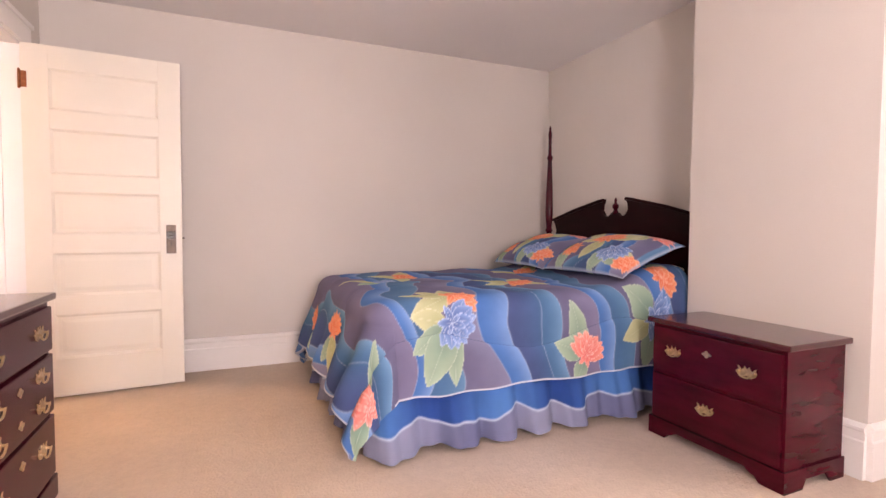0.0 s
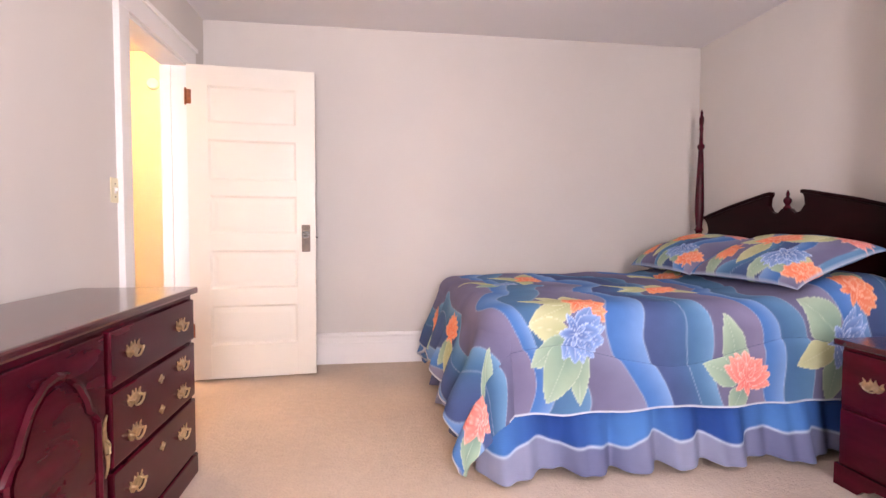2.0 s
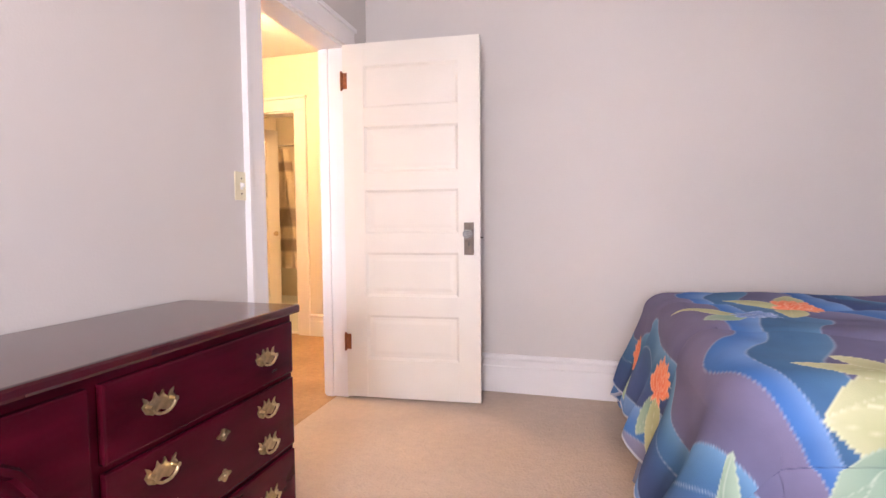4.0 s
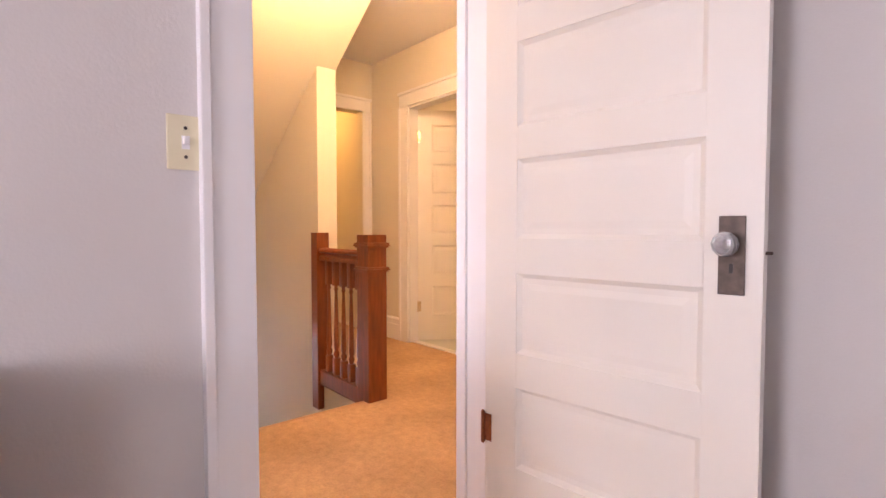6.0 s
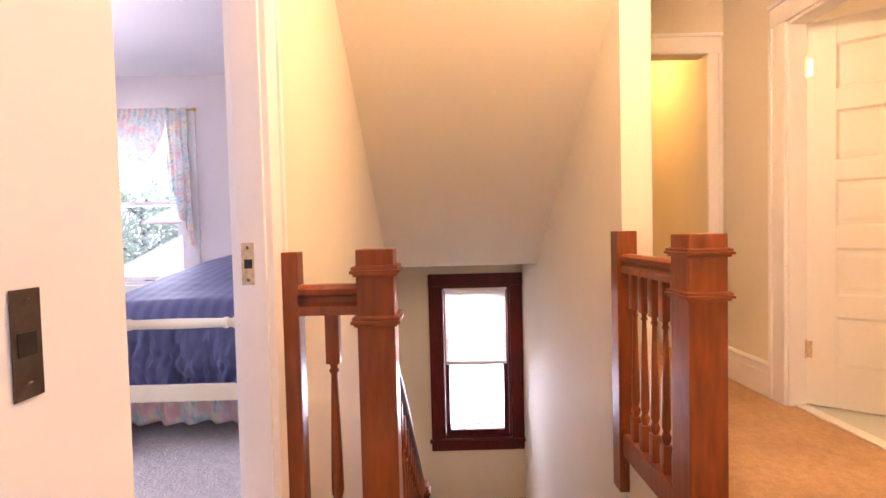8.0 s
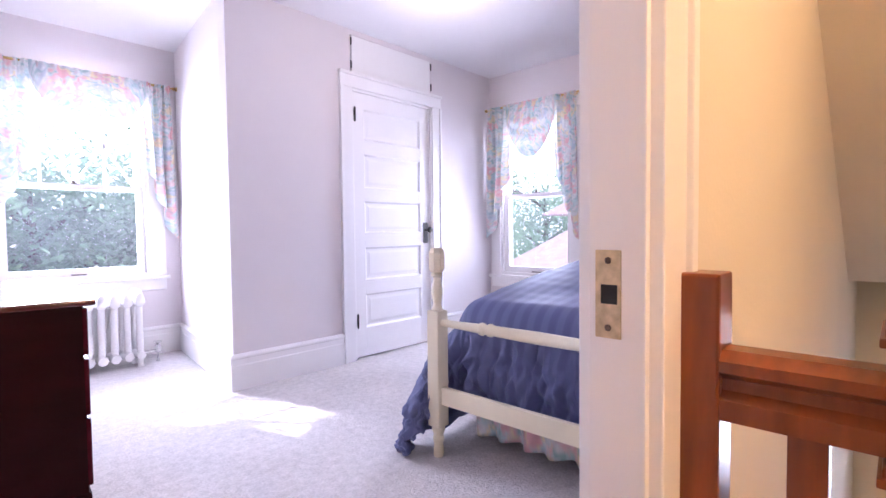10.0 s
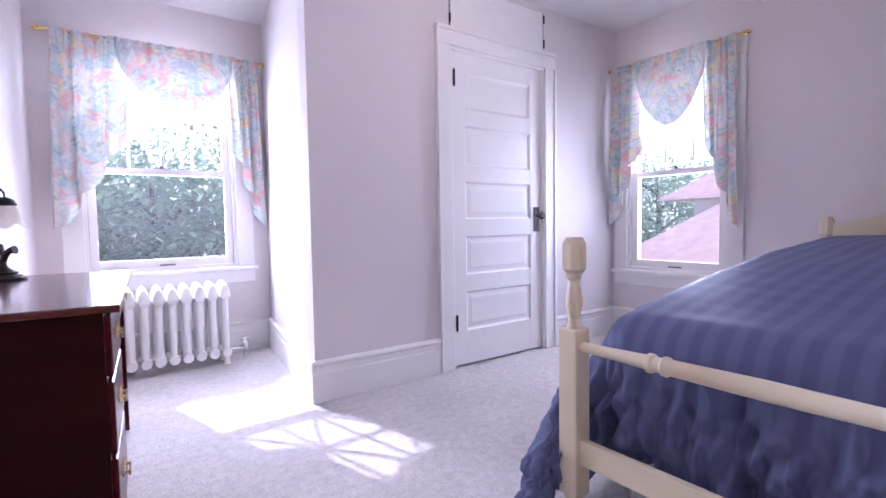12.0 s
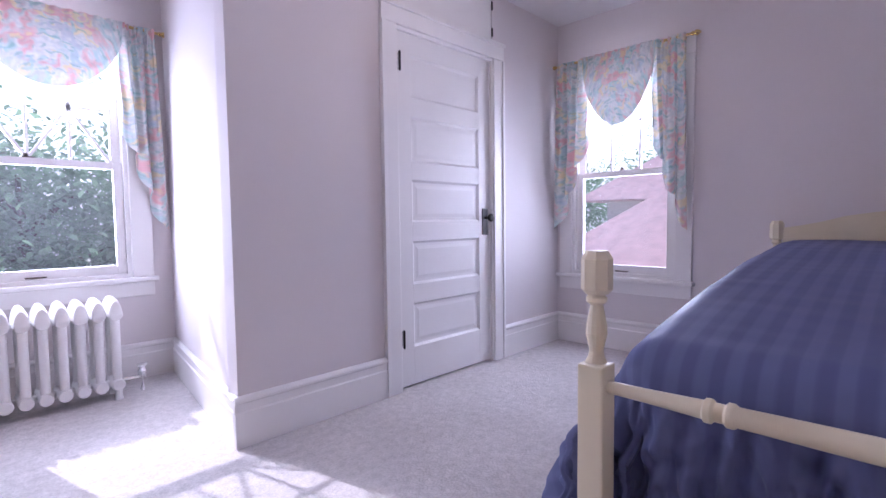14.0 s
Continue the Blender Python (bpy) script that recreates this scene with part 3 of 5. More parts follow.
def keyplate_mesh():
    bm = bmesh.new()
    prism(bm, [(0.019 * math.cos(t) * (1 + 0.25 * math.cos(4 * t)), 0.013 * math.sin(t) * (1 + 0.25 * math.cos(4 * t))) for t in np.linspace(0, 2 * math.pi, 24, endpoint=False)], 0, -0.003, "x")
    lathe(bm, [(0.006, 0), (0.003, 0.004)], 8, pose(-0.003, 0, 0, 0, -90))
    return mesh_of("keyhole_plate", bm, BRASS, True)


PULL, KEYP = pull_mesh(), keyplate_mesh()


def fix(name, me, parent, x, y, z, rz=0):
    ob = new(name, me)
    ob.parent = parent
    ob.matrix_basis = pose(x, y, z, 0, 0, rz)
    return ob


def drawer(parent, x, y0, y1, z0, z1, pulls, keys=(), material=None, name="drawer"):
    """A lipped drawer front facing -x, with pulls at fractions of its width."""
    bm = bmesh.new()
    bx(bm, x - 0.016, y0, z0, x + 0.004, y1, z1, 0.006)
    d = part(name, bm, material or CHERRY, parent)
    for f, dz in pulls:
        tagged(fix("handle", PULL, d, x - 0.016, y0 + (y1 - y0) * f, (z0 + z1) / 2 + dz), "pierced brass bail handle")
    for f, dz in keys:
        fix("keyhole_plate", KEYP, d, x - 0.016, y0 + (y1 - y0) * f, (z0 + z1) / 2 + dz)
    return d


# ---- nightstand ----
ns = thing("nightstand", pose(2.225, 1.677, 0), "cherry-stained wooden two-drawer nightstand with brass handles", "nightstand")
part("top", box(-0.025, -0.345, 0.555, 0.375, 0.345, 0.580, 0.006), CHERRYT, ns)
part("body", box(0.0, -0.322, 0.075, 0.365, 0.322, 0.555), CHERRY, ns)
bm = bmesh.new()
prism(bm, [(-0.332, 0), (-0.332, 0.085), (0.332, 0.085), (0.332, 0), (0.235, 0), (0.215, 0.022), (0.19, 0.03), (0.17, 0.045), (-0.17, 0.045), (-0.19, 0.03), (-0.215, 0.022), (-0.235, 0)], -0.014, 0.006, "x")
prism(bm, [(0.006, 0), (0.006, 0.085), (0.368, 0.085), (0.368, 0), (0.28, 0), (0.25, 0.04), (0.12, 0.04), (0.10, 0)], -0.332, -0.322, "y")
part("plinth", bm, CHERRY, ns)
drawer(ns, -0.001, -0.312, 0.312, 0.325, 0.540, [(0.80, 0.0), (0.22, 0.0)], [(0.52, 0.03)])
drawer(ns, -0.001, -0.312, 0.312, 0.095, 0.310, [(0.52, 0.01)])

# ---- dresser ----
dr = thing("dresser", pose(-0.34, 1.53, 0, 0, 0, 180), "cherry-stained wooden dresser with brass bail handles", "dresser")
L = 0.9
part("top", box(-0.022, -L - 0.004, 0.742, 0.425, L + 0.004, 0.768, 0.007), CHERRYT, dr)
part("body", box(0.0, -L + 0.022, 0.09, 0.42, L - 0.022, 0.742), CHERRY, dr)
bm = bmesh.new()
bx(bm, -0.014, -L + 0.004, 0, 0.42, L - 0.004, 0.085, 0.006)
part("plinth", bm, CHERRY, dr)
for s in (-1, 1):
    y0, y1 = sorted((s * 0.235, s * (L - 0.035)))
    drawer(dr, -0.001, y0, y1, 0.562, 0.722, [(0.22, 0), (0.80, 0)])
    drawer(dr, -0.001, y0, y1, 0.336, 0.548, [(0.22, 0.052), (0.80, 0.052), (0.22, -0.052), (0.80, -0.052)], [(0.5, 0.052), (0.5, -0.052)])
    drawer(dr, -0.001, y0, y1, 0.102, 0.322, [(0.22, 0.02), (0.80, 0.02)], [(0.5, 0.05)])
cab = part("door", box(-0.014, -0.212, 0.10, 0.004, 0.212, 0.722, 0.004), CHERRY, dr)
arch = [(-0.165, 0.14), (-0.165, 0.50), (-0.150, 0.53), (-0.128, 0.545), (-0.115, 0.575), (-0.085, 0.625), (-0.04, 0.66), (0, 0.668)]
arch = arch + [(-y, z) for y, z in arch[-2::-1]]
bm = bmesh.new()
tube(bm, [(-0.016, y, z) for y, z in arch + arch[:1]], 0.011, 6)
part("arched_moulding", bm, CHERRY, cab, smooth=True)
bm = bmesh.new()
prism(bm, [(y * 0.86, 0.14 + (z - 0.14) * 0.93 + 0.012) for y, z in arch], -0.019, -0.012, "x")
part("raised_panel", bm, CHERRY, cab)
for s in (-1, 1):
    bm = bmesh.new()
    prism(bm, [(0.008 * math.sin(t * 3) + 0.010 * math.cos(t), 0.085 * math.sin(t)) for t in np.linspace(0, 2 * math.pi, 30, endpoint=False)], -0.017, -0.014, "x")
    tube(bm, [(-0.02, 0.006, 0.02), (-0.032, 0.015, 0.012), (-0.032, 0.015, -0.012), (-0.02, 0.006, -0.02)], 0.004, 6)
    part("hinge_plate", bm, BRASS, cab, "tall pierced brass plate", pose(0, s * 0.205, 0.475 - 0.06))

# ---- four-poster bed ----
bed = thing("bed", pose(2.80, 2.915, 0), "dark mahogany bed with turned posts and a swan-neck headboard", "bed")
POST = [(0.03, 0), (0.03, 0.02), (0.036, 0.03), (0.036, 0.70), (0.030, 0.72), (0.040, 0.74), (0.028, 0.77), (0.034, 0.80), (0.040, 0.86), (0.028, 0.96), (0.022, 0.985), (0.033, 1.0), (0.022, 1.02), (0.026, 1.06), (0.033, 1.14), (0.030, 1.28), (0.022, 1.50), (0.017, 1.60), (0.026, 1.615), (0.026, 1.63), (0.015, 1.645), (0.012, 1.74), (0.017, 1.755), (0.011, 1.77), (0.016, 1.80), (0.017, 1.83), (0.008, 1.86), (0.010, 1.875), (0.003, 1.895)]
for y in (-0.825, 0.825):
    bm = bmesh.new()
    lathe(bm, POST, 16)
    part("post", bm, CHERRY, bed, "tall turned bedpost", pose(0.02, y, 0), True)
half = [(0.79, 0.30), (0.79, 0.90), (0.715, 0.93), (0.69, 0.955), (0.675, 1.00), (0.69, 1.045), (0.715, 1.075), (0.715, 1.095), (0.45, 1.165), (0.16, 1.225), (0.112, 1.232), (0.112, 1.215), (0.125, 1.19), (0.13, 1.15), (0.105, 1.115), (0.065, 1.10), (0.045, 1.115), (0.03, 1.13)]
bm = bmesh.new()
prism(bm, half + [(-y, z) for y, z in half[::-1]], -0.012, 0.014, "x")
hb = part("headboard", bm, MAHOG, bed, "swan-neck mahogany headboard")
for s in (-1, 1):
    bm = bmesh.new()
    tube(bm, [(-0.016, s * y, z) for y, z in ((0.715, 1.088), (0.45, 1.158), (0.16, 1.218), (0.112, 1.224))], 0.012, 8)
    part("cornice", bm, MAHOG, hb, smooth=True)
bm = bmesh.new()
lathe(bm, [(0.02, 1.12), (0.022, 1.135), (0.012, 1.15), (0.022, 1.17), (0.022, 1.185), (0.008, 1.20), (0.011, 1.215), (0.003, 1.238)], 12)
part("finial", bm, CHERRY, hb, "small turned urn finial", smooth=True)
for y in (-0.62, 0.62):
    part("side_rail", box(-1.90, y - 0.012, 0.20, -0.01, y + 0.012, 0.32, 0.003), MAHOG, bed)
part("end_rail", box(-1.90, -0.60, 0.20, -1.87, 0.60, 0.26, 0.003), MAHOG, bed)
for x in (-1.75, -0.9):
    for y in (-0.66, 0.66):
        bm = bmesh.new()
        lathe(bm, [(0.025, 0.0), (0.03, 0.012), (0.03, 0.05), (0.02, 0.07), (0.02, 0.20)], 10, pose(x, y * 0.96, 0))
        part("caster_leg", bm, BRONZE, bed, "short metal caster leg")
bm = bmesh.new()
bx(bm, 0.88, 2.23, 0.27, 2.78, 3.60, 0.615, 0.05)
solid("mattress", bm, LINEN, "white mattress and box spring under the comforter", "mattress", smooth=True)


def mixc(a, b, t):
    t = max(0.0, min(1.0, t))
    return tuple(x + (y - x) * t for x, y in zip(a, b))


def smooth01(a, b, x):
    t = max(0.0, min(1.0, (x - a) / (b - a)))
    return t * t * (3 - 2 * t)


SLATE, INDIGO, BLUE, SKYB, TEAL = (0.135, 0.132, 0.225), (0.06, 0.09, 0.21), (0.055, 0.165, 0.43), (0.21, 0.36, 0.62), (0.058, 0.145, 0.28)
PALE = (0.36, 0.44, 0.58)
BANDS = [(0.25, SLATE, (0.22, 0.20, 0.31)), (0.09, BLUE, SKYB), (0.13, TEAL, (0.12, 0.27, 0.45)), (0.19, SLATE, (0.24, 0.25, 0.38)), (0.12, BLUE, SKYB), (0.15, INDIGO, TEAL), (0.11, TEAL, (0.16, 0.34, 0.55))]
PERIOD = sum(b[0] for b in BANDS)


def waves(a, b):
    s = a + 0.06 * math.sin(b * 5.1 + 0.6) + 0.022 * math.sin(b * 12 + a * 5) + 0.16 * noise.noise((a * 1.7, b * 2.3, 3.0))
    s = (s + 3 * PERIOD + 0.10) % PERIOD
    for w, c0, c1 in BANDS:
        if s < w:
            edge = min(s, w - s)
            col = mixc(c0, c1, (s / w) ** 1.8 * (0.75 + 0.4 * noise.noise((a * 3, b * 3, 8))))
            return mixc(PALE, col, 0.45 + edge / 0.007)
        s -= w
    return SLATE


def petal(a, b, ca, cb, ang, ln, wd, col, tip, rim):
    """One pointed petal or leaf with a pale rim; None outside it."""
    x, y = a - ca, b - cb
    u = (x * math.cos(ang) + y * math.sin(ang)) / ln
    if not 0 < u < 1:
        return None
    v = abs(-x * math.sin(ang) + y * math.cos(ang))
    w = wd * math.sin(math.pi * u ** 0.75) ** 0.8
    if v >= w:
        return None
    c = mixc(col, tip, u * 0.8 + 0.35 * v / w)
    c = mixc(rim, c, 0.45 + v / 0.004) if v < 0.0025 else c
    return mixc(rim, c, 0.2 + (w - v) / 0.006)


CORAL = ((0.72, 0.14, 0.07), (0.80, 0.30, 0.17), (0.85, 0.50, 0.36))
PINK = ((0.72, 0.14, 0.13), (0.82, 0.32, 0.27), (0.88, 0.58, 0.52))
BLU = ((0.045, 0.085, 0.27), (0.22, 0.36, 0.66), (0.55, 0.66, 0.84))
GRN = ((0.15, 0.27, 0.22), (0.36, 0.48, 0.36), (0.52, 0.60, 0.48))
YEL = ((0.34, 0.37, 0.20), (0.54, 0.56, 0.34), (0.64, 0.65, 0.46))
# centre along and across the bed, petal length, way it opens, colours, leaves as (angle, length, width, colours)
MOTIFS = [
    (0.36, -0.05, 0.125, -0.6, BLU, [(4.3, 0.27, 0.075, GRN), (3.75, 0.20, 0.06, GRN), (4.75, 0.26, 0.05, GRN), (3.0, 0.17, 0.04, YEL)]),
    (0.40, 0.07, 0.12, 0.3, CORAL, [(2.3, 0.17, 0.045, YEL), (2.9, 0.22, 0.045, YEL), (1.5, 0.16, 0.05, YEL), (3.5, 0.22, 0.045, YEL)]),
    (1.11, -0.26, 0.12, 1.2, PINK, [(1.9, 0.25, 0.06, GRN), (2.8, 0.17, 0.06, GRN), (4.2, 0.13, 0.05, GRN)]),
    (-0.24, -0.27, 0.12, 0.9, PINK, [(0.8, 0.26, 0.05, GRN), (3.9, 0.17, 0.05, GRN)]),
    (-0.17, 0.58, 0.10, 0.0, CORAL, [(3.3, 0.18, 0.04, YEL), (2.9, 0.15, 0.04, GRN)]),
    (0.45, 0.97, 0.11, 0.4, CORAL, [(2.7, 0.20, 0.05, YEL), (4.4, 0.2, 0.05, YEL), (1.3, 0.18, 0.05, YEL)]),
    (0.25, 0.76, 0.10, -0.6, BLU, [(3.0, 0.2, 0.05, YEL), (3.9, 0.2, 0.05, GRN)]),
    (0.95, 0.42, 0.12, -0.6, CORAL, [(2.4, 0.24, 0.055, YEL), (3.2, 0.2, 0.05, YEL), (5.4, 0.19, 0.05, YEL), (1.0, 0.17, 0.05, YEL)]),
    (1.35, 0.95, 0.11, 0.2, CORAL, [(0.6, 0.2, 0.05, YEL), (2.6, 0.2, 0.05, YEL)]),
    (1.58, -0.13, 0.12, -0.4, BLU, [(2.4, 0.22, 0.07, GRN), (3.5, 0.22, 0.06, YEL), (4.4, 0.24, 0.06, GRN)]),
    (1.66, 0.02, 0.10, 0.4, CORAL, [(1.0, 0.16, 0.05, GRN)]),
    (-0.22, 1.15, 0.10, 2.0, CORAL, [(3.9, 0.18, 0.05, GRN)]),
]
FANS = [(1.0, 0.30, (-1.45, -0.75, 0.75, 1.45)), (1.0, 0.34, (-1.05, -0.35, 0.35, 1.05)), (0.85, 0.30, (-0.7, 0.0, 0.7)), (0.6, 0.26, (-0.35, 0.35, 2.6, -2.6)), (0.45, 0.2, (-1.2, 1.2))]


def lotus(a, b, r, way, cols):
    hit = None
    for ln, wd, angs in FANS:
        for q in angs:
            k = petal(a, b, 0, 0, way + q, r * ln, r * wd * ln * 0.9, *cols)
            hit = k or hit
    return hit


def motifs_at(a, b, motifs):
    """The flowers and leaves of the print; None where only the waves show."""
    c = None
    for ca, cb, r, way, cols, leaves in motifs:
        if abs(a - ca) < 0.31 and abs(b - cb) < 0.31:
            f = lotus(a - ca, b - cb, r, way, cols)
            if f:
                return f
            for ang, ln, wd, lc in leaves:
                c = c or petal(a, b, ca + 0.03 * math.cos(ang), cb + 0.03 * math.sin(ang), ang, ln, wd, *lc)
    return c


def print_colour(a, b):
    return motifs_at(a, b, MOTIFS) or waves(a, b)


def drape(o, r, flare):
    q = math.pi * r / 2
    if o <= 0:
        return 0.0, 0.0
    if o < q:
        return r * math.sin(o / r), r * (1 - math.cos(o / r))
    return r + flare * (o - q), r + (o - q)


A0, AL, B0, BL = -0.40, 2.26, -0.375, 2.16


def comforter_at(u, v):
    a, b = A0 + u * AL, B0 + v * BL
    r, ln, wd = 0.085, 1.95, 1.40
    oa = max(0.0, r - a)
    ob = max(0.0, r - b)
    oc = max(0.0, b - (wd - r))
    seam = min(abs(b + 0.14 - 0.05 * math.sin(a * 6.0)), abs(b - 0.45 - 0.05 * math.sin(a * 6.0 + 1)), abs(b - 1.0 - 0.05 * math.sin(a * 6.0 + 2)))
    puff = 0.012 * math.exp(-(seam / 0.03) ** 2)
    top = 0.676 + 0.014 * noise.noise((a * 3.2, b * 3.2, 1)) + 0.008 * noise.noise((a * 8, b * 8, 5)) - puff
    bump = smooth01(1.25, 1.75, a) * 0.10 * smooth01(-0.25, 0.15, b) * smooth01(-0.05, 0.2, wd - b)
    oy = ob if ob > 0 else oc
    sy = -1 if ob > 0 else 1
    o = math.hypot(oa, oy)
    if o > 0:
        da, dy = oa / o, oy / o
        o = min(o, 0.63)
        run = b if da > dy else a
        fold = (0.030 * math.sin(run * 19 + 1.5) + 0.020 * noise.noise((run * 9, o * 3, 6))) * smooth01(0.12, 0.42, o) * (0.25 + 0.75 * da)
        fold += 0.10 * (da * dy) * smooth01(0.1, 0.5, o) - puff * 0.8
        h, z = drape(o, r, 0.06 + 0.22 * da)
        h += fold
        xx = 0.84 + max(a, r) - da * h
        yy = 2.21 + (max(b, r) if ob > 0 else min(b, wd - r) if oc > 0 else b) + sy * dy * h
        zz = max(top + bump - z + 0.02 * da * math.sin(run * 19 + 0.4) * smooth01(0.3, 0.5, o), 0.03 + 0.01 * math.sin(a * 30))
        return xx, yy, zz
    return 0.84 + a, 2.21 + b, top + bump


def quilt(u, v):
    a, b = A0 + u * AL, B0 + v * BL
    c = print_colour(a, b)
    seam = min(abs(b + 0.14 - 0.05 * math.sin(a * 6.0)), abs(b - 0.45 - 0.05 * math.sin(a * 6.0 + 1)), abs(b - 1.0 - 0.05 * math.sin(a * 6.0 + 2)))
    if seam < 0.004:
        c = mixc((0.02, 0.035, 0.10), c, 0.4 + seam / 0.006)
    if (b < B0 + 0.006 and a > 0.0) or a < A0 + 0.006:
        return (0.55, 0.60, 0.70)
    return c


tagged(cloth("comforter", 430, 400, comforter_at, quilt, "print", PRINT, thick=0.025), "quilted blue and slate lotus-print comforter spread over the bed", "comforter")

SHAM_MOTIFS = [
    (0.25, 0.36, 0.12, 0.3, CORAL, [(1.6, 0.20, 0.06, YEL), (3.0, 0.2, 0.055, YEL), (5.2, 0.19, 0.06, YEL), (0.2, 0.18, 0.05, YEL)]),
    (0.13, 0.52, 0.10, 2.4, CORAL, [(2.9, 0.16, 0.05, GRN), (1.2, 0.18, 0.05, YEL)]),
    (0.13, 0.20, 0.11, 3.6, BLU, [(4.4, 0.17, 0.05, YEL), (2.6, 0.16, 0.05, GRN)]),
    (0.40, 0.60, 0.09, 0.9, CORAL, [(4.0, 0.16, 0.05, YEL)]),
    (0.40, 0.12, 0.09, -0.3, PINK, [(2.3, 0.16, 0.05, YEL)]),
    (0.05, 0.05, 0.09, 0.6, CORAL, [(1.6, 0.16, 0.04, GRN)]),
]


def sham(x, y, z, pitch, yaw, seed):
    """A plump printed pillow sham with a stitched flange."""
    rnd = random.Random(seed)
    da, db = rnd.uniform(-0.03, 0.03), rnd.uniform(-0.04, 0.04)

    def at(u, w):
        v = 2 * w if w < 0.5 else 2 - 2 * w
        cu, cv = abs(2 * u - 1), abs(2 * v - 1)
        k = max(0.0, 1 - cu ** 2.6) ** 0.55 * max(0.0, 1 - cv ** 2.6) ** 0.55
        h = (0.105 * k if w < 0.5 else -0.05 * k) + 0.012 * noise.noise((u * 5 + seed, v * 5, 2)) * k
        sag = 0.02 * (cu ** 4) * (cv ** 4)
        pull = 1 - 0.05 * (1 - cu ** 2) * cv ** 3
        return v * 0.52 * pull, (u - 0.5) * 0.70 * (1 - 0.04 * (1 - cv ** 2) * cu ** 3), h - sag

    def tint(u, w):
        v = 2 * w if w < 0.5 else 2 - 2 * w
        edge = min(u, 1 - u) * 0.70, min(v, 1 - v) * 0.52
        c = motifs_at(v * 0.52 + da, u * 0.70 + db, SHAM_MOTIFS) or waves(u * 0.95 + seed * 0.37, v * 0.9 + seed)
        return mixc(PALE, c, min(edge) / 0.005)
    ob = cloth("pillow", 120, 180, at, tint, "print", PRINT, thick=0.0)
    ob.matrix_world = pose(x, y, z, 0, -pitch, yaw)
    return tagged(ob, "pillow in a matching lotus-print sham leaning on the headboard", "pillow")


sham(2.19, 2.56, 0.765, 19, 3, 1)
sham(2.17, 3.23, 0.765, 18, -2, 4)

bm = bmesh.new()
bx(bm, 2.50, 2.27, 0.68, 2.77, 2.92, 0.80, 0.055)
solid("pillow", bm, LINEN, "white bed pillow showing at the comforter's edge", "pillow", smooth=True)
bm = bmesh.new()
bx(bm, 2.46, 2.95, 0.70, 2.77, 3.60, 0.82, 0.055)
solid("pillow", bm, LINEN, "white bed pillow behind the printed sham", "pillow", smooth=True)


def skirt_colour(u, v):
    z = 0.34 - 0.325 * v
    line = 0.125 + 0.013 * math.sin(u * 83 + 2) + 0.016 * math.sin(u * 37 + 1)
    up = mixc((0.020, 0.065, 0.26), (0.06, 0.19, 0.48), 0.5 + 0.5 * math.sin(u * 31 + 2))
    lo = mixc((0.13, 0.145, 0.26), (0.24, 0.26, 0.38), 0.5 + 0.5 * math.sin(u * 25))
    c = up if z > line else lo
    return mixc((0.45, 0.54, 0.68), c, abs(z - line) / 0.009)


def skirt_at(u, v):
    s = u * 3.3
    pleat = math.sin(s * 25 + 1.6 * math.sin(s * 5.3))
    z = 0.34 - (0.312 + 0.008 * pleat + 0.016 * noise.noise((s * 4, 0, 1))) * v
    w = (0.024 * pleat + 0.010 * math.sin(s * 61 + 1)) * (0.35 + v)
    if s < 1.9:
        return 2.76 - s, 2.235 - w - 0.075 * v, z
    if s < 2.0:
        k = (s - 1.9) / 0.1
        return 0.86 - 0.03 * math.sin(k * 1.57) - 0.05 * v * k - w * k, 2.235 + 0.03 * (1 - math.cos(k * 1.57)) - 0.075 * v * (1 - k) - w * (1 - k), z
    return 0.83 - 0.05 * v - w, 2.265 + (s - 2.0), z


tagged(cloth("bed_skirt", 640, 64, skirt_at, skirt_colour, "print", FLOUNCE, thick=0.004), "gathered blue ruffled bed skirt reaching the carpet", "bed skirt")

# ---- stairs ----
RISE, GO = 0.182, 0.245
st = tagged(thing("staircase", pose(-2.07, 3.39, 0), "tan carpeted stairs going down to a lower landing", "stairs"), kind="structure")
for i in range(1, 11):
    bm = bmesh.new()
    x1 = -(i - 1) * GO
    bx(bm, x1 - GO - 0.02, -0.653, -i * RISE - 0.19, x1 - 0.001, 0.663, -i * RISE, 0.012)
    part("step", bm, CARPETH, st)
part("nosing", bx(bmesh.new(), -0.028, -0.653, -0.035, -0.001, 0.663, 0.001, 0.01), CARPETH, st)
part("riser", box(-0.012, -0.653, -0.2, -0.0015, 0.663, -0.036), CARPETH, st)
solid("floor_stair_landing", box(-5.63, 2.736, -2.2, -4.525, 4.054, -11 * RISE), CARPETH, "tan carpet of the lower stair landing", "floor", S)
bm = bmesh.new()
bx(bm, -5.629, 2.737, -2.0, -5.605, 4.053, -1.86, 0.004)
solid("baseboard", bm, DARKW, "dark stained wooden baseboard under the stair window", "baseboard", S)
solid("trim", box(-2.789, 4.044, -0.26, -2.072, 4.0595, -0.002), WALLH, "cream plaster edge of the hall floor", "trim", S)


def newel(parent, x, y, z0, z1, w, caps=True, name="newel_post"):
    p = part(name, bx(bmesh.new(), x - w / 2, y - w / 2, z0, x + w / 2, y + w / 2, z1, 0.004), OAK, parent, "square oak newel post with moulded bands")
    if caps:
        for zc in (z1 - 0.075, z1 - 0.215):
            bm = bmesh.new()
            for dz, e in ((0, 0.008), (0.008, 0.016), (0.018, 0.012), (0.024, 0.006)):
                bx(bm, x - w / 2 - e, y - w / 2 - e, zc + dz, x + w / 2 + e, y + w / 2 + e, zc + dz + (0.0095 if dz < 0.02 else 0.006), 0.002)
            part("moulding", bm, OAK, p)
    return p


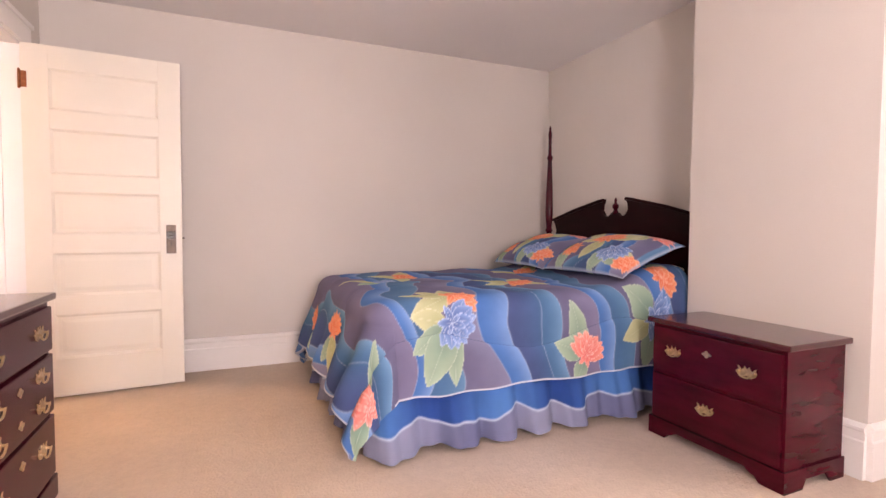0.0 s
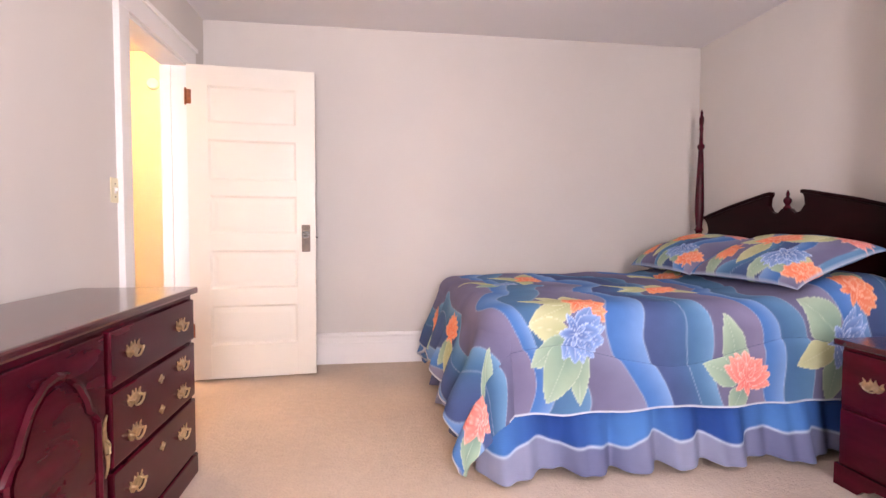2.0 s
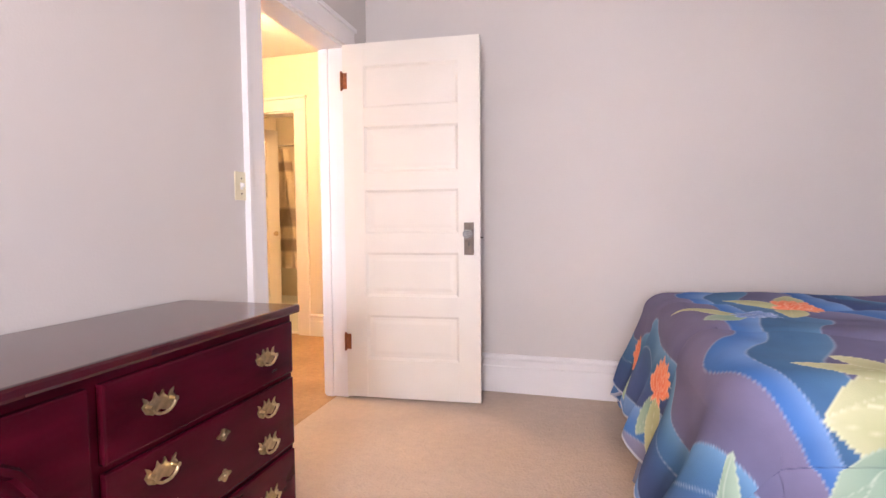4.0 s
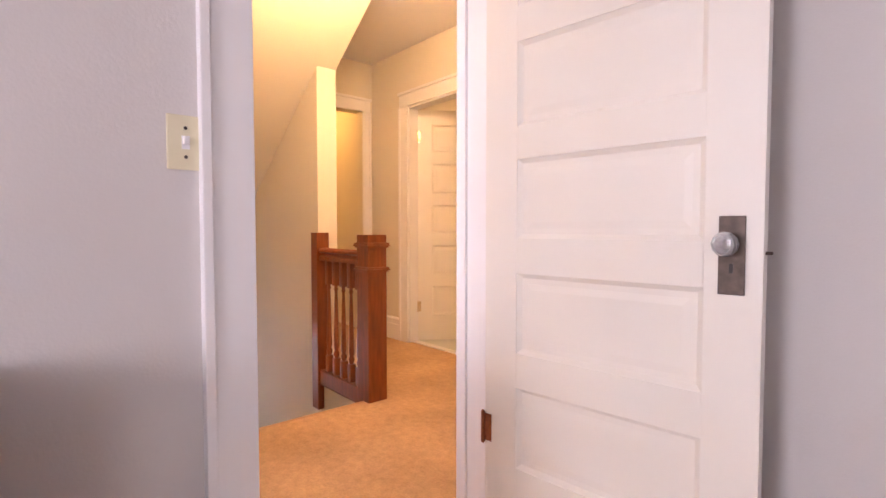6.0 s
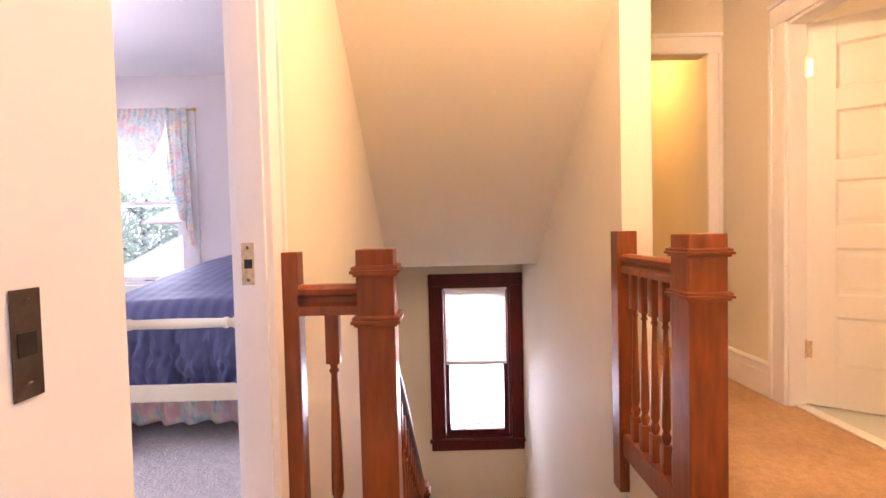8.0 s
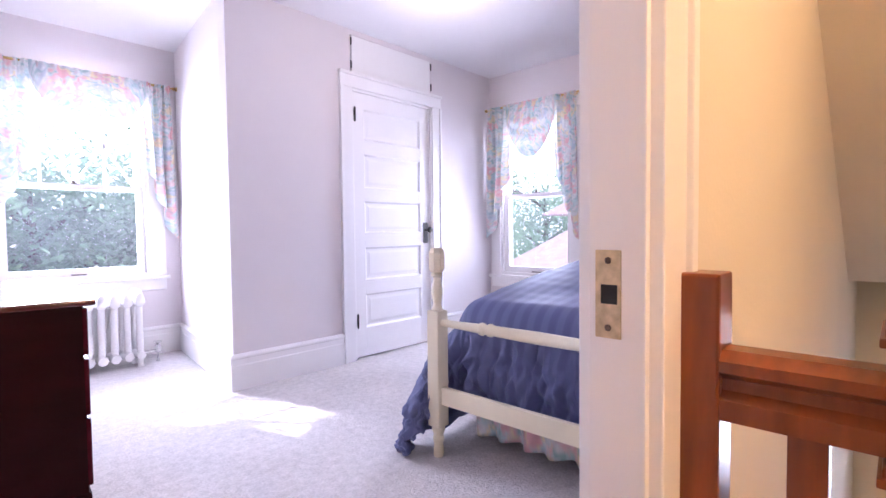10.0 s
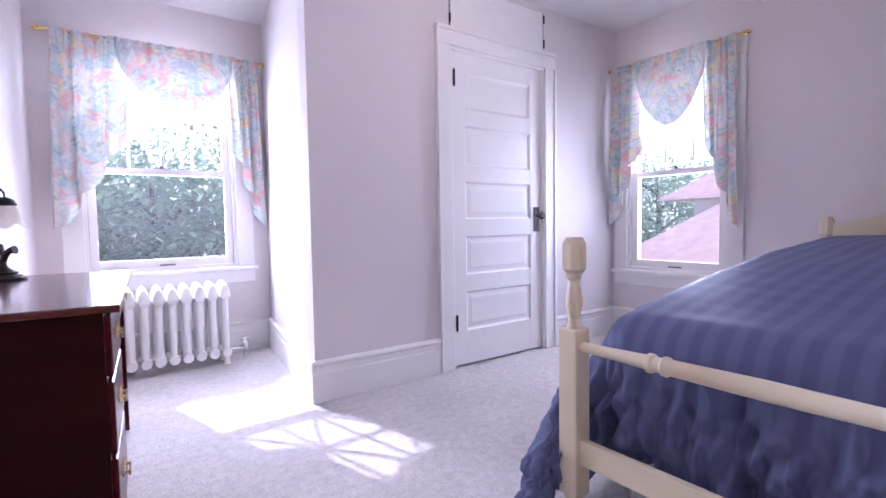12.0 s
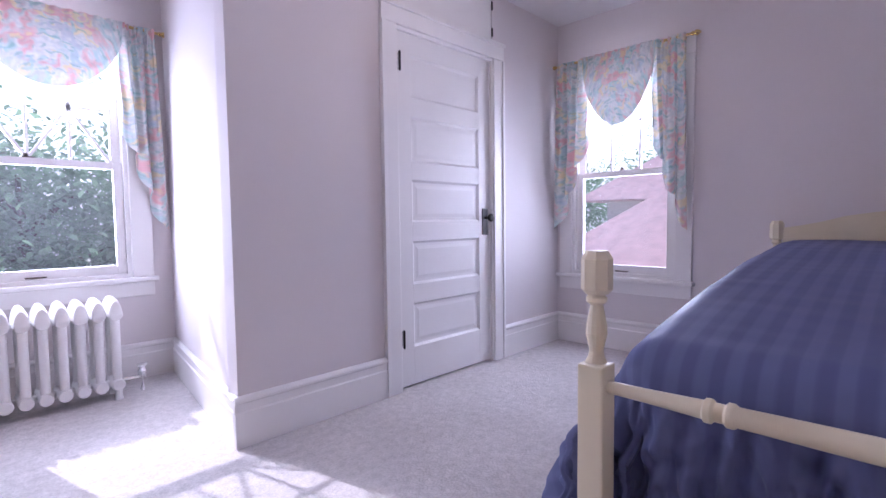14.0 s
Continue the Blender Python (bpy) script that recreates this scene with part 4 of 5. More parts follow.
BAL = [(0.0205, 0.0), (0.0205, 0.10), (0.012, 0.105), (0.018, 0.12), (0.020, 0.135), (0.012, 0.15), (0.017, 0.165), (0.018, 0.18), (0.0165, 0.25), (0.011, 0.46), (0.009, 0.52), (0.015, 0.53), (0.010, 0.54), (0.013, 0.555), (0.0205, 0.56), (0.0205, 0.70)]


def baluster_mesh(h):
    bm = bmesh.new()
    lathe(bm, [(r, z * h / 0.70) for r, z in BAL[2:14]], 10)
    bx(bm, -0.019, -0.019, 0, 0.019, 0.019, 0.105 * h / 0.70, 0.002)
    bx(bm, -0.019, -0.019, 0.553 * h / 0.70, 0.019, 0.019, h, 0.002)
    return mesh_of("baluster", bm, OAK, True)


def rail_prof(bm, a, b, axis, c, z):
    pts = [(c - 0.03, z - 0.085), (c + 0.03, z - 0.085), (c + 0.03, z - 0.06), (c + 0.018, z - 0.05), (c + 0.018, z - 0.035), (c + 0.032, z - 0.026), (c + 0.032, z - 0.012), (c + 0.018, z), (c - 0.018, z), (c - 0.032, z - 0.012), (c - 0.032, z - 0.026), (c - 0.018, z - 0.035), (c - 0.018, z - 0.05), (c - 0.03, z - 0.06)]
    return prism(bm, pts, a, b, axis)


# balustrade between the hall and the stairwell
br = tagged(thing("balustrade", pose(0, 0, 0), "red-stained oak balustrade with turned balusters and square newel", "balustrade"))
newel(br, -2.09, 4.045, -0.02, 0.965, 0.125)
newel(br, -2.745, 4.045, -0.23, 0.975, 0.09, False, "wall_post")
part("handrail", rail_prof(bmesh.new(), -2.70, -2.153, "x", 4.045, 0.872), OAK, br, smooth=False)
part("bottom_rail", bx(bmesh.new(), -2.70, 4.015, -0.06, -2.153, 4.075, 0.045, 0.006), OAK, br)
me = baluster_mesh(0.742)
for i in range(5):
    ob = new("baluster", me)
    ob.parent, ob.matrix_basis = br, pose(-2.62 + i * 0.097, 4.045, 0.045)
# short balustrade beside the second bedroom door, with the rail going down
bl = tagged(thing("balustrade", pose(0, 0, 0), "red-stained oak balustrade with the handrail going down the stairs", "balustrade"))
newel(bl, -1.888, 3.012, -0.2, 0.948, 0.105)
newel(bl, -1.868, 2.768, -0.2, 0.945, 0.062, False, "wall_post")
part("handrail", rail_prof(bmesh.new(), 2.799, 2.96, "y", -1.868, 0.852), OAK, bl)
part("bottom_rail", bx(bmesh.new(), -1.90, 2.799, 0.02, -1.84, 2.96, 0.09, 0.005), OAK, bl)
ob = new("baluster", baluster_mesh(0.68))
ob.parent, ob.matrix_basis = bl, pose(-1.868, 2.885, 0.09)
sl = RISE / GO
bm = bmesh.new()
tube(bm, [(-1.945, 3.012, 0.68), (-2.4, 3.012, 0.68 - 0.42 * sl), (-4.3, 3.012, 0.68 - 2.32 * sl)], 0.033, 10)
part("sloping_handrail", bm, DARKW, bl, smooth=True)
me = baluster_mesh(0.62)
for i in range(14):
    x = -2.10 - i * 0.155
    ob = new("baluster", me)
    ob.parent, ob.matrix_basis = bl, pose(x, 3.012, 0.68 - (-1.98 - x) * sl - 0.66)
newel(bl, -4.36, 3.012, -2.0, -1.02, 0.105)

# ---- windows ----
def window(name, m, w, z0, z1, mid, wood, label, pattern, stool=True, cas=0.12, depth=0.11, shade=0.0):
    """A double-hung sash window. x along the wall, -y into the room, wall face at y 0."""
    d = tagged(thing(name, m, label, "window"), kind="structure")
    bm = bmesh.new()
    for x0, x1 in ((0.0, 0.022), (w - 0.022, w)):
        bx(bm, x0, -0.001, z0, x1, depth, z1)
    bx(bm, 0.022, -0.001, z1 - 0.022, w - 0.022, depth, z1)
    bx(bm, 0.022, 0.0, z0, w - 0.022, depth, z0 + 0.022)
    part("window_frame", bm, wood, d)
    bm = bmesh.new()
    bx(bm, -cas, -0.022, z0 - 0.001, 0, -0.0005, z1, 0.004)
    bx(bm, w, -0.022, z0 - 0.001, w + cas, -0.0005, z1, 0.004)
    bx(bm, -cas - 0.004, -0.024, z1 + 0.001, w + cas + 0.004, -0.0005, z1 + cas, 0.004)
    part("casing", bm, wood, d)
    bm = bmesh.new()
    bx(bm, -cas - 0.02, -0.055, z0 - 0.032, w + cas + 0.02, 0.05, z0 - 0.002, 0.008)
    part("window_sill", bm, wood, d)
    part("apron", bx(bmesh.new(), -cas, -0.02, z0 - 0.125, w + cas, -0.0005, z0 - 0.033, 0.004), wood, d)

    def sash(nm, y, q0, q1, bottom, muntins):
        s = 0.048
        bm = bmesh.new()
        a, b = 0.024, w - 0.024
        bx(bm, a, y, q0, a + s, y + 0.032, q1, 0.003)
        bx(bm, b - s, y, q0, b, y + 0.032, q1, 0.003)
        bx(bm, a + s, y + 0.0005, q0, b - s, y + 0.0315, q0 + bottom)
        bx(bm, a + s, y + 0.0005, q1 - 0.042, b - s, y + 0.0315, q1)
        sa = part(nm, bm, wood, d)
        g0, g1, h0, h1 = a + s, b - s, q0 + bottom, q1 - 0.042
        pn = part("pane", box(g0 - 0.004, y + 0.014, h0 - 0.004, g1 + 0.004, y + 0.018, h1 + 0.004), GLASS, sa)
        pn.visible_shadow = False
        for (u0, v0), (u1, v1), r in muntins:
            bm = bmesh.new()
            p, q = Vector((g0 + u0 * (g1 - g0), y + 0.016, h0 + v0 * (h1 - h0))), Vector((g0 + u1 * (g1 - g0), y + 0.016, h0 + v1 * (h1 - h0)))
            e = (q - p).normalized()
            n = Vector((-e.z, 0, e.x)) * r
            vs = []
            for yy in (-0.012, 0.012):
                vs.append([bm.verts.new(pp + Vector((0, yy, 0)) + nn) for pp, nn in ((p, n), (q, n), (q, -n), (p, -n))])
            bm.faces.new(vs[0])
            bm.faces.new(vs[1][::-1])
            for i in range(4):
                bm.faces.new((vs[0][i], vs[1][i], vs[1][(i + 1) % 4], vs[0][(i + 1) % 4]))
            part("muntin", bm, wood if r > 0.004 else IRON, sa)
        return sa
    up, low = pattern
    sash("upper_sash", 0.062, mid - 0.02, z1 - 0.023, 0.040, up)
    ls = sash("lower_sash", 0.026, z0 + 0.004, mid + 0.02, 0.075, low)
    bm = bmesh.new()
    bx(bm, w / 2 - 0.03, 0.030, mid + 0.02, w / 2 + 0.03, 0.052, mid + 0.027, 0.002)
    lathe(bm, [(0.012, 0), (0.012, 0.014), (0.006, 0.02)], 10, pose(w / 2 - 0.012, 0.04, mid + 0.027))
    part("sash_lock", bm, BRONZE, ls)
    bm = bmesh.new()
    tube(bm, [(w / 2 - 0.045, 0.026, z0 + 0.036), (w / 2 - 0.045, 0.010, z0 + 0.036), (w / 2 + 0.045, 0.010, z0 + 0.036), (w / 2 + 0.045, 0.026, z0 + 0.036)], 0.005, 6)
    part("sash_lift", bm, BRONZE, ls)
    return d


FAN = [((q, 0), (q, 1), 0.008) for q in (0.25, 0.5, 0.75)] + [((0, 0.5), (1, 0.5), 0.008), ((0.25, 0.5), (0.5, 0), 0.008), ((0.75, 0.5), (0.5, 0), 0.008), ((0.25, 0.5), (0, 0), 0.008), ((0.75, 0.5), (1, 0), 0.008), ((0.25, 0.5), (0.5, 1), 0.008), ((0.75, 0.5), (0.5, 1), 0.008), ((0.25, 0.5), (0, 1), 0.008), ((0.75, 0.5), (1, 1), 0.008)]
COLS = [((q, 0), (q, 1), 0.008) for q in (0.33, 0.67)] + [((0, 0.55), (1, 0.55), 0.008)]
LEAD = [((q, 0), (q + 0.25, 1), 0.0025) for q in (0.0, 0.25, 0.5, 0.75)] + [((q + 0.25, 0), (q, 1), 0.0025) for q in (0.0, 0.25, 0.5, 0.75)] + [((0, q), (1, q), 0.0025) for q in (0.08, 0.92)]
window("window_1", pose(-1.55, -1.58, 0, 0, 0, 180), 0.95, 0.66, 2.08, 1.36, TRIM, "unseen white painted double-hung sash window with diamond muntins", (FAN, []))
window("window_2", pose(-5.20, 0.02, 0, 0, 0, 90), 0.79, 0.56, 2.08, 1.33, TRIM, "unseen white painted double-hung sash window with upper muntins", (COLS, []), cas=0.108)
w3 = window("window_3", pose(-5.63, 3.20, 0, 0, 0, 90), 0.72, -1.20, 0.42, -0.40, DARKW, "dark-stained stair window with leaded glass and a shade", ([], LEAD), cas=0.13)
window("window_4", pose(2.98, 1.0, 0, 0, 0, -90), 0.9, 0.72, 2.05, 1.36, TRIM, "unseen white painted double-hung sash window", ([], []))
# Added out of view as an opening for the south lamp
window("added_window", pose(0.95, -1.4, 0, 0, 0, 180), 0.9, 0.72, 2.0, 1.36, TRIM, "unseen white painted double-hung sash window", ([], []))
# pleated shade on the stair window
sh = thing("window_shade", pose(-5.63, 3.56, 0, 0, 0, 90), "white pleated cellular shade half lowered over the stair window", "window shade")
bm = bmesh.new()
n = 26
pts = [(0.008 if i % 2 else 0.020, 0.385 - i * 0.78 / n) for i in range(n + 1)]
prof = pts + [(y + 0.003, z) for y, z in pts[::-1]]
prism(bm, prof, -0.318, 0.318, "x")
part("pleated_fabric", bm, SHADE, sh)
part("head_rail", box(-0.33, 0.0, 0.372, 0.33, 0.025, 0.395, 0.003), TRIM, sh)
part("bottom_rail", box(-0.32, 0.004, -0.412, 0.32, 0.024, -0.393, 0.003), TRIM, sh)

# ---- radiator ----
rad = thing("radiator", pose(-2.36, -1.31, 0), "white enamelled cast-iron column radiator under the window", "radiator")
bm = bmesh.new()
for y in (-0.062, 0.062):
    lathe(bm, [(0.021, 0.10), (0.024, 0.13), (0.024, 0.47), (0.020, 0.50)], 10, pose(0, y, 0))
for z in (0.085, 0.485):
    lathe(bm, [(0.030, -0.10), (0.034, -0.09), (0.034, 0.09), (0.030, 0.10)], 10, pose(0, 0, z, 90))
dome = []
for y, k in ((-0.108, 0.45), (-0.102, 0.80), (-0.06, 0.97), (0.0, 1.0), (0.06, 0.97), (0.102, 0.80), (0.108, 0.45)):
    dome.append([bm.verts.new((0.036 * (0.55 + 0.45 * k) * math.cos(q), y, 0.48 + 0.105 * k * math.sin(q))) for q in np.linspace(0, math.pi, 10)])
for p, q in zip(dome, dome[1:]):
    for i in range(9):
        bm.faces.new((p[i], p[i + 1], q[i + 1], q[i]))
    bm.faces.new((p[0], q[0], q[9], p[9]))
bm.faces.new(dome[0])
bm.faces.new(dome[-1][::-1])
sec = mesh_of("section", bm, RADP, True)
for i in range(11):
    ob = new("section", sec)
    ob.parent, ob.matrix_basis = rad, pose(0.04 + i * 0.081, 0, 0)
for i in (0, 10):
    for y in (-0.07, 0.07):
        bm = bmesh.new()
        lathe(bm, [(0.026, 0), (0.020, 0.02), (0.022, 0.09)], 8, pose(0.04 + i * 0.081, y, 0))
        part("foot", bm, RADP, rad)
bm = bmesh.new()
for z in (0.085, 0.485):
    tube(bm, [(0.04, 0, z), (0.04 + 0.81, 0, z)], 0.016, 8)
part("nipples", bm, RADP, rad)
bm = bmesh.new()
tube(bm, [(0.02, 0, 0.085), (-0.10, 0, 0.085), (-0.10, 0, 0.0)], 0.014, 8)
lathe(bm, [(0.02, 0.0), (0.026, 0.01), (0.026, 0.05), (0.012, 0.07), (0.03, 0.08), (0.03, 0.09)], 10, pose(-0.10, 0, 0.07))
part("valve", bm, CHROME, rad, "metal radiator valve")


# ---- curtains ----
def chintz(u, v, seed):
    """A pastel floral print over metres across and down: loose blossoms, leaf strokes and a mottled ground."""
    p = Vector((u * 13 + seed, v * 13, seed * 1.7))
    w = Vector((noise.noise(p * 2.3), noise.noise(p * 2.3 + Vector((5, 5, 5))), 0))
    q = p + 0.8 * w
    n1, n2, n3 = noise.noise(q), noise.noise(q * 1.2 + Vector((7, 3, 1))), noise.noise(q * 1.4 + Vector((1, 9, 4)))
    n4 = noise.noise(Vector((p.x * 1.6 + p.y * 0.7 + w.x, p.y * 4.2 + w.y, 3)))
    n5 = noise.noise(p * 5.0)
    c = mixc((0.58, 0.60, 0.60), (0.72, 0.72, 0.69), 0.5 + n5)
    c = mixc(c, (0.40, 0.60, 0.60), smooth01(0.0, 0.35, n2) * 0.65)
    c = mixc(c, (0.74, 0.50, 0.50), smooth01(0.06, 0.30, n1) * (0.75 + 0.5 * n5))
    c = mixc(c, (0.72, 0.36, 0.38), smooth01(0.32, 0.5, n1) * 0.6)
    c = mixc(c, (0.78, 0.66, 0.40), smooth01(0.24, 0.42, n3) * 0.75)
    c = mixc(c, (0.24, 0.44, 0.42), smooth01(0.24, 0.38, n4) * (0.65 if n1 < 0.2 else 0.25))
    return mixc(c, (0.44, 0.48, 0.58), smooth01(0.25, 0.5, -n1) * 0.5)


def valance(m, w, ztop, zbot, zswag, tail, tail2, label, seed):
    """A brass rod with a gathered swag between two stepped tails. x along the rod, -y into the room."""
    rd = thing("curtain_rod", m, "polished brass curtain rod with turned finials", "curtain rod")
    bm = bmesh.new()
    tube(bm, [(-0.03, 0, ztop), (w + 0.03, 0, ztop)], 0.009, 8)
    part("rod", bm, BRIGHT, rd, smooth=True)
    for x, s in ((-0.03, -1), (w + 0.03, 1)):
        bm = bmesh.new()
        lathe(bm, [(0.010, 0), (0.016, 0.006), (0.010, 0.014), (0.018, 0.024), (0.019, 0.034), (0.010, 0.05), (0.003, 0.056)], 10, pose(x, 0, ztop, 0, 90 * s))
        part("finial", bm, BRIGHT, rd, smooth=True)
        bm = bmesh.new()
        tube(bm, [(x - s * 0.05, 0.0, ztop), (x - s * 0.05, 0.055, ztop - 0.01)], 0.006, 6)
        part("bracket", bm, BRIGHT, rd)
    cu = thing("curtain", m, label, "curtain")

    def tailf(side, tw):
        def at(u, v):
            # u across the tail, v down; the outer edge hangs longest, the inner one falls in folded steps
            n = 3.0
            st_, fr = math.floor(u * n * 0.999), u * n * 0.999 % 1.0
            k = (st_ + smooth01(0.0, 1.0, fr) * 0.55 + 0.45 * fr) / n
            length = (ztop - zbot) * (1.0 - 0.56 * k) + 0.05 * math.sin(fr * math.pi) * (1 if u > 0.02 else 0)
            z = ztop + 0.012 - v * length
            y = -0.016 - 0.030 * math.sin(u * n * 2 * math.pi) * (0.25 + 0.75 * v) - 0.010 * math.sin(u * 9 + v * 3) - 0.009 * math.sin(u * 43 + v * 2) - 0.008 * math.sin(u * 70) * (1 - v) ** 3
            x = u * tw * (1 + 0.14 * v * (1 - u)) - 0.020 * math.sin(u * n * 2 * math.pi + 0.6) * v - 0.02 * v
            return (x if side > 0 else w - x), y, z
        return at
    for s, tw in ((1, tail), (-1, tail2)):
        cloth("tail", 90, 130, tailf(s, tw), lambda u, v, s=s, tw=tw: chintz(u * tw * 1.3, v * (ztop - zbot) * (1 - 0.5 * u), seed + s), "print", CHINTZ, cu, 0.0)

    def swag(u, v):
        x = tail * 0.80 + u * (w - 0.80 * (tail + tail2))
        c = math.sin(math.pi * u)
        drop = (ztop - zswag) * (0.16 + 0.84 * c ** 0.55)
        z = ztop + 0.012 - v * drop
        y = -0.03 - 0.06 * c * math.sin(v * math.pi * 0.85) - 0.022 * math.sin(v * 21 + c * 3) * c * v - 0.010 * math.sin(u * 70) * (1 - v) ** 2
        return x, y, z
    cloth("swag", 130, 90, swag, lambda u, v: chintz(u * (w - 1.5 * tail) * 1.2, v * math.sin(math.pi * u) * 0.55 + 4, seed + 3), "print", CHINTZ, cu, 0.0)
    return cu


valance(pose(-1.425, -1.515, 0, 0, 0, 180), 1.24, 2.205, 0.95, 1.76, 0.42, 0.22, "pastel floral chintz swag curtain with stepped tails", 2.0)
valance(pose(-5.135, -0.07, 0, 0, 0, 90), 0.95, 2.19, 0.90, 1.66, 0.27, 0.24, "pastel floral chintz swag curtain with stepped tails", 5.0)

# ---- second bed ----
b2 = thing("bed", pose(-2.735, 1.985, 0), "cream painted wooden bed with turned posts", "bed")
PST = [(0.018, 0.0), (0.024, 0.012), (0.020, 0.06), (0.027, 0.085), (0.022, 0.10), (0.030, 0.125), (0.030, 0.14)]
TURN = [(0.026, 0.655), (0.020, 0.668), (0.017, 0.682), (0.020, 0.70), (0.026, 0.725), (0.025, 0.745), (0.018, 0.78), (0.015, 0.795), (0.025, 0.803), (0.025, 0.812), (0.018, 0.82)]


def bedpost(x, y, top):
    bm = bmesh.new()
    lathe(bm, PST, 12)
    bx(bm, -0.033, -0.033, 0.14, 0.033, 0.033, 0.652, 0.006)
    lathe(bm, TURN, 14)
    lathe(bm, [(0.026, 0.82), (0.037, 0.832), (0.037, 0.905), (0.026, 0.925)], 8, turn=0.5)
    p = part("post", bm, CREAMW, b2, "cream turned bedpost", pose(x, y, 0))
    p.scale = (1, 1, top / 0.925)
    return p


for x, y, t in ((0, -0.515, 0.925), (0, 0.515, 0.925), (-2.30, -0.56, 0.97), (-2.30, 0.56, 0.97)):
    bedpost(x, y, t)
bm = bmesh.new()
prof = [(0.015, -0.485), (0.016, -0.40), (0.020, -0.275), (0.026, -0.27), (0.026, -0.258), (0.020, -0.252), (0.020, -0.234), (0.026, -0.228), (0.026, -0.216), (0.021, -0.21), (0.024, 0.0)]
lathe(bm, prof + [(r, -z) for r, z in prof[-2::-1]], 14, pose(0, 0, 0.60, 90))
part("foot_rail", bm, CREAMW, b2, "round turned cream foot rail", smooth=True)
part("foot_board", bx(bmesh.new(), -0.012, -0.485, 0.242, 0.014, 0.485, 0.318, 0.004), CREAMW, b2)
bm = bmesh.new()
hp = [(-0.53, 0.40), (-0.53, 0.93), (-0.44, 0.945), (-0.35, 0.965), (-0.25, 0.995), (-0.12, 1.015), (0, 1.02), (0.12, 1.015), (0.25, 0.995), (0.35, 0.965), (0.44, 0.945), (0.53, 0.93), (0.53, 0.40)]
prism(bm, hp, -2.312, -2.288, "x")
part("headboard", bm, CREAMW, b2)
for y in (-0.515, 0.515):
    part("side_rail", box(-2.27, y - 0.012, 0.24, -0.033, y + 0.012, 0.33, 0.003), CREAMW, b2)
bm = bmesh.new()
bx(bm, -4.98, 1.56, 0.27, -2.93, 2.42, 0.60, 0.05)
solid("mattress", bm, LINEN, "white mattress under the blue duvet", "mattress", smooth=True)


DA, DB = 2.46, 2.00


def duvet_at(u, v):
    a, b = -0.36 + u * DA, -0.64 + v * DB
    r, wd = 0.10, 1.04
    oa, ob, oc = max(0.0, r - a), max(0.0, r - b), max(0.0, b - (wd - r))
    rise = max(0.0, min(1.0, (a + 0.05) / 1.85))
    top = 0.665 + 0.20 * rise + 0.03 * math.sin(math.pi * rise) + 0.008 * noise.noise((a * 3, b * 3, 2)) + 0.002 * noise.noise((a * 14, b * 6, 7))
    oy, sy = (ob, -1) if ob > 0 else (oc, 1)
    o = math.hypot(oa, oy)
    if o <= 0:
        return -2.86 - a, 1.45 + b, top
    da, dy = oa / o, oy / o
    o = min(o, 0.70)
    h, z = drape(o, r, 0.02 + 0.24 * smooth01(0.2, 0.7, dy))
    wave = smooth01(0.12, 0.34, o)
    f1, f2 = noise.noise((b * 13 + 2 * a, a * 4, 4)), noise.noise((b * 27 - 5 * a, a * 9, 9))
    crease = 0.5 - abs(noise.noise((b * 10 + a * 7, a * 9 - b * 3, 21)))
    h += (0.038 + 0.065 * f1 + 0.05 * f2 + 0.05 * (crease - 0.35) + 0.025 * noise.noise((b * 52 + 9 * a, a * 20, 3))) * wave * da
    h += (0.035 * math.sin(a * 11 + o * 3) + 0.035 * noise.noise((a * 9, o * 7, 13)) + 0.025 * crease) * wave * dy
    x = -2.86 - max(a, r) + da * min(h, 0.185 + 0.22 * smooth01(0.3, 0.6, dy))
    y = 1.45 + (max(b, r) if ob > 0 else min(b, wd - r) if oc > 0 else b) + sy * dy * min(h, 0.30 if sy < 0 else 0.06)
    if ob > 0:
        x += 0.19 * smooth01(0.05, 0.5, ob) * smooth01(0.55, 0.0, a)
    return x, y, max(top - z, 0.02 + 0.012 * (1 + f2))


def duvet_tone(u, v):
    a, b = -0.36 + u * DA, -0.64 + v * DB
    s = 0.5 + 0.5 * math.tanh(4 * math.sin(b * 2 * math.pi / 0.066))
    return mixc((0.100, 0.112, 0.225), (0.130, 0.144, 0.272), s)


tagged(cloth("duvet", 330, 330, duvet_at, duvet_tone, "tone", BLUEQ, thick=0.02), "slate-blue striped sateen duvet hanging over the bed's side", "duvet")


def fl_at(u, v):
    y = 1.52 + u * 0.93
    return -2.94 + 0.02 * math.sin(u * 46) * (0.3 + v) + 0.012 * math.sin(u * 21), y, 0.29 - 0.23 * v


tagged(cloth("bed_skirt", 150, 12, fl_at, lambda u, v: chintz(u * 1.3, v * 0.25, 9.0), "print", FLOUNCE, thick=0.004), "pastel floral gathered bed skirt under the foot board", "bed skirt")

# ---- writing desk with lamp ----
dk = thing("desk", pose(-1.60, 0.82, 0, 0, 0, -5), "cherry-stained kneehole desk with a pedestal of drawers", "desk")
part("top", bx(bmesh.new(), -0.02, -1.215, 0.745, 0.50, 0.012, 0.768, 0.006), CHERRYT, dk)
# Pedestal and plinth take the darker mahogany colour, the drawers stay cherry
part("pedestal", box(0.02, -0.46, 0.06, 0.475, 0.0, 0.745), MAHOG, dk, "near-black pedestal side")
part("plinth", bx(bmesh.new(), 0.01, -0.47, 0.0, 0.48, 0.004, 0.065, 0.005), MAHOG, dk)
part("apron", box(0.03, -1.16, 0.60, 0.475, -0.46, 0.745), CHERRY, dk)
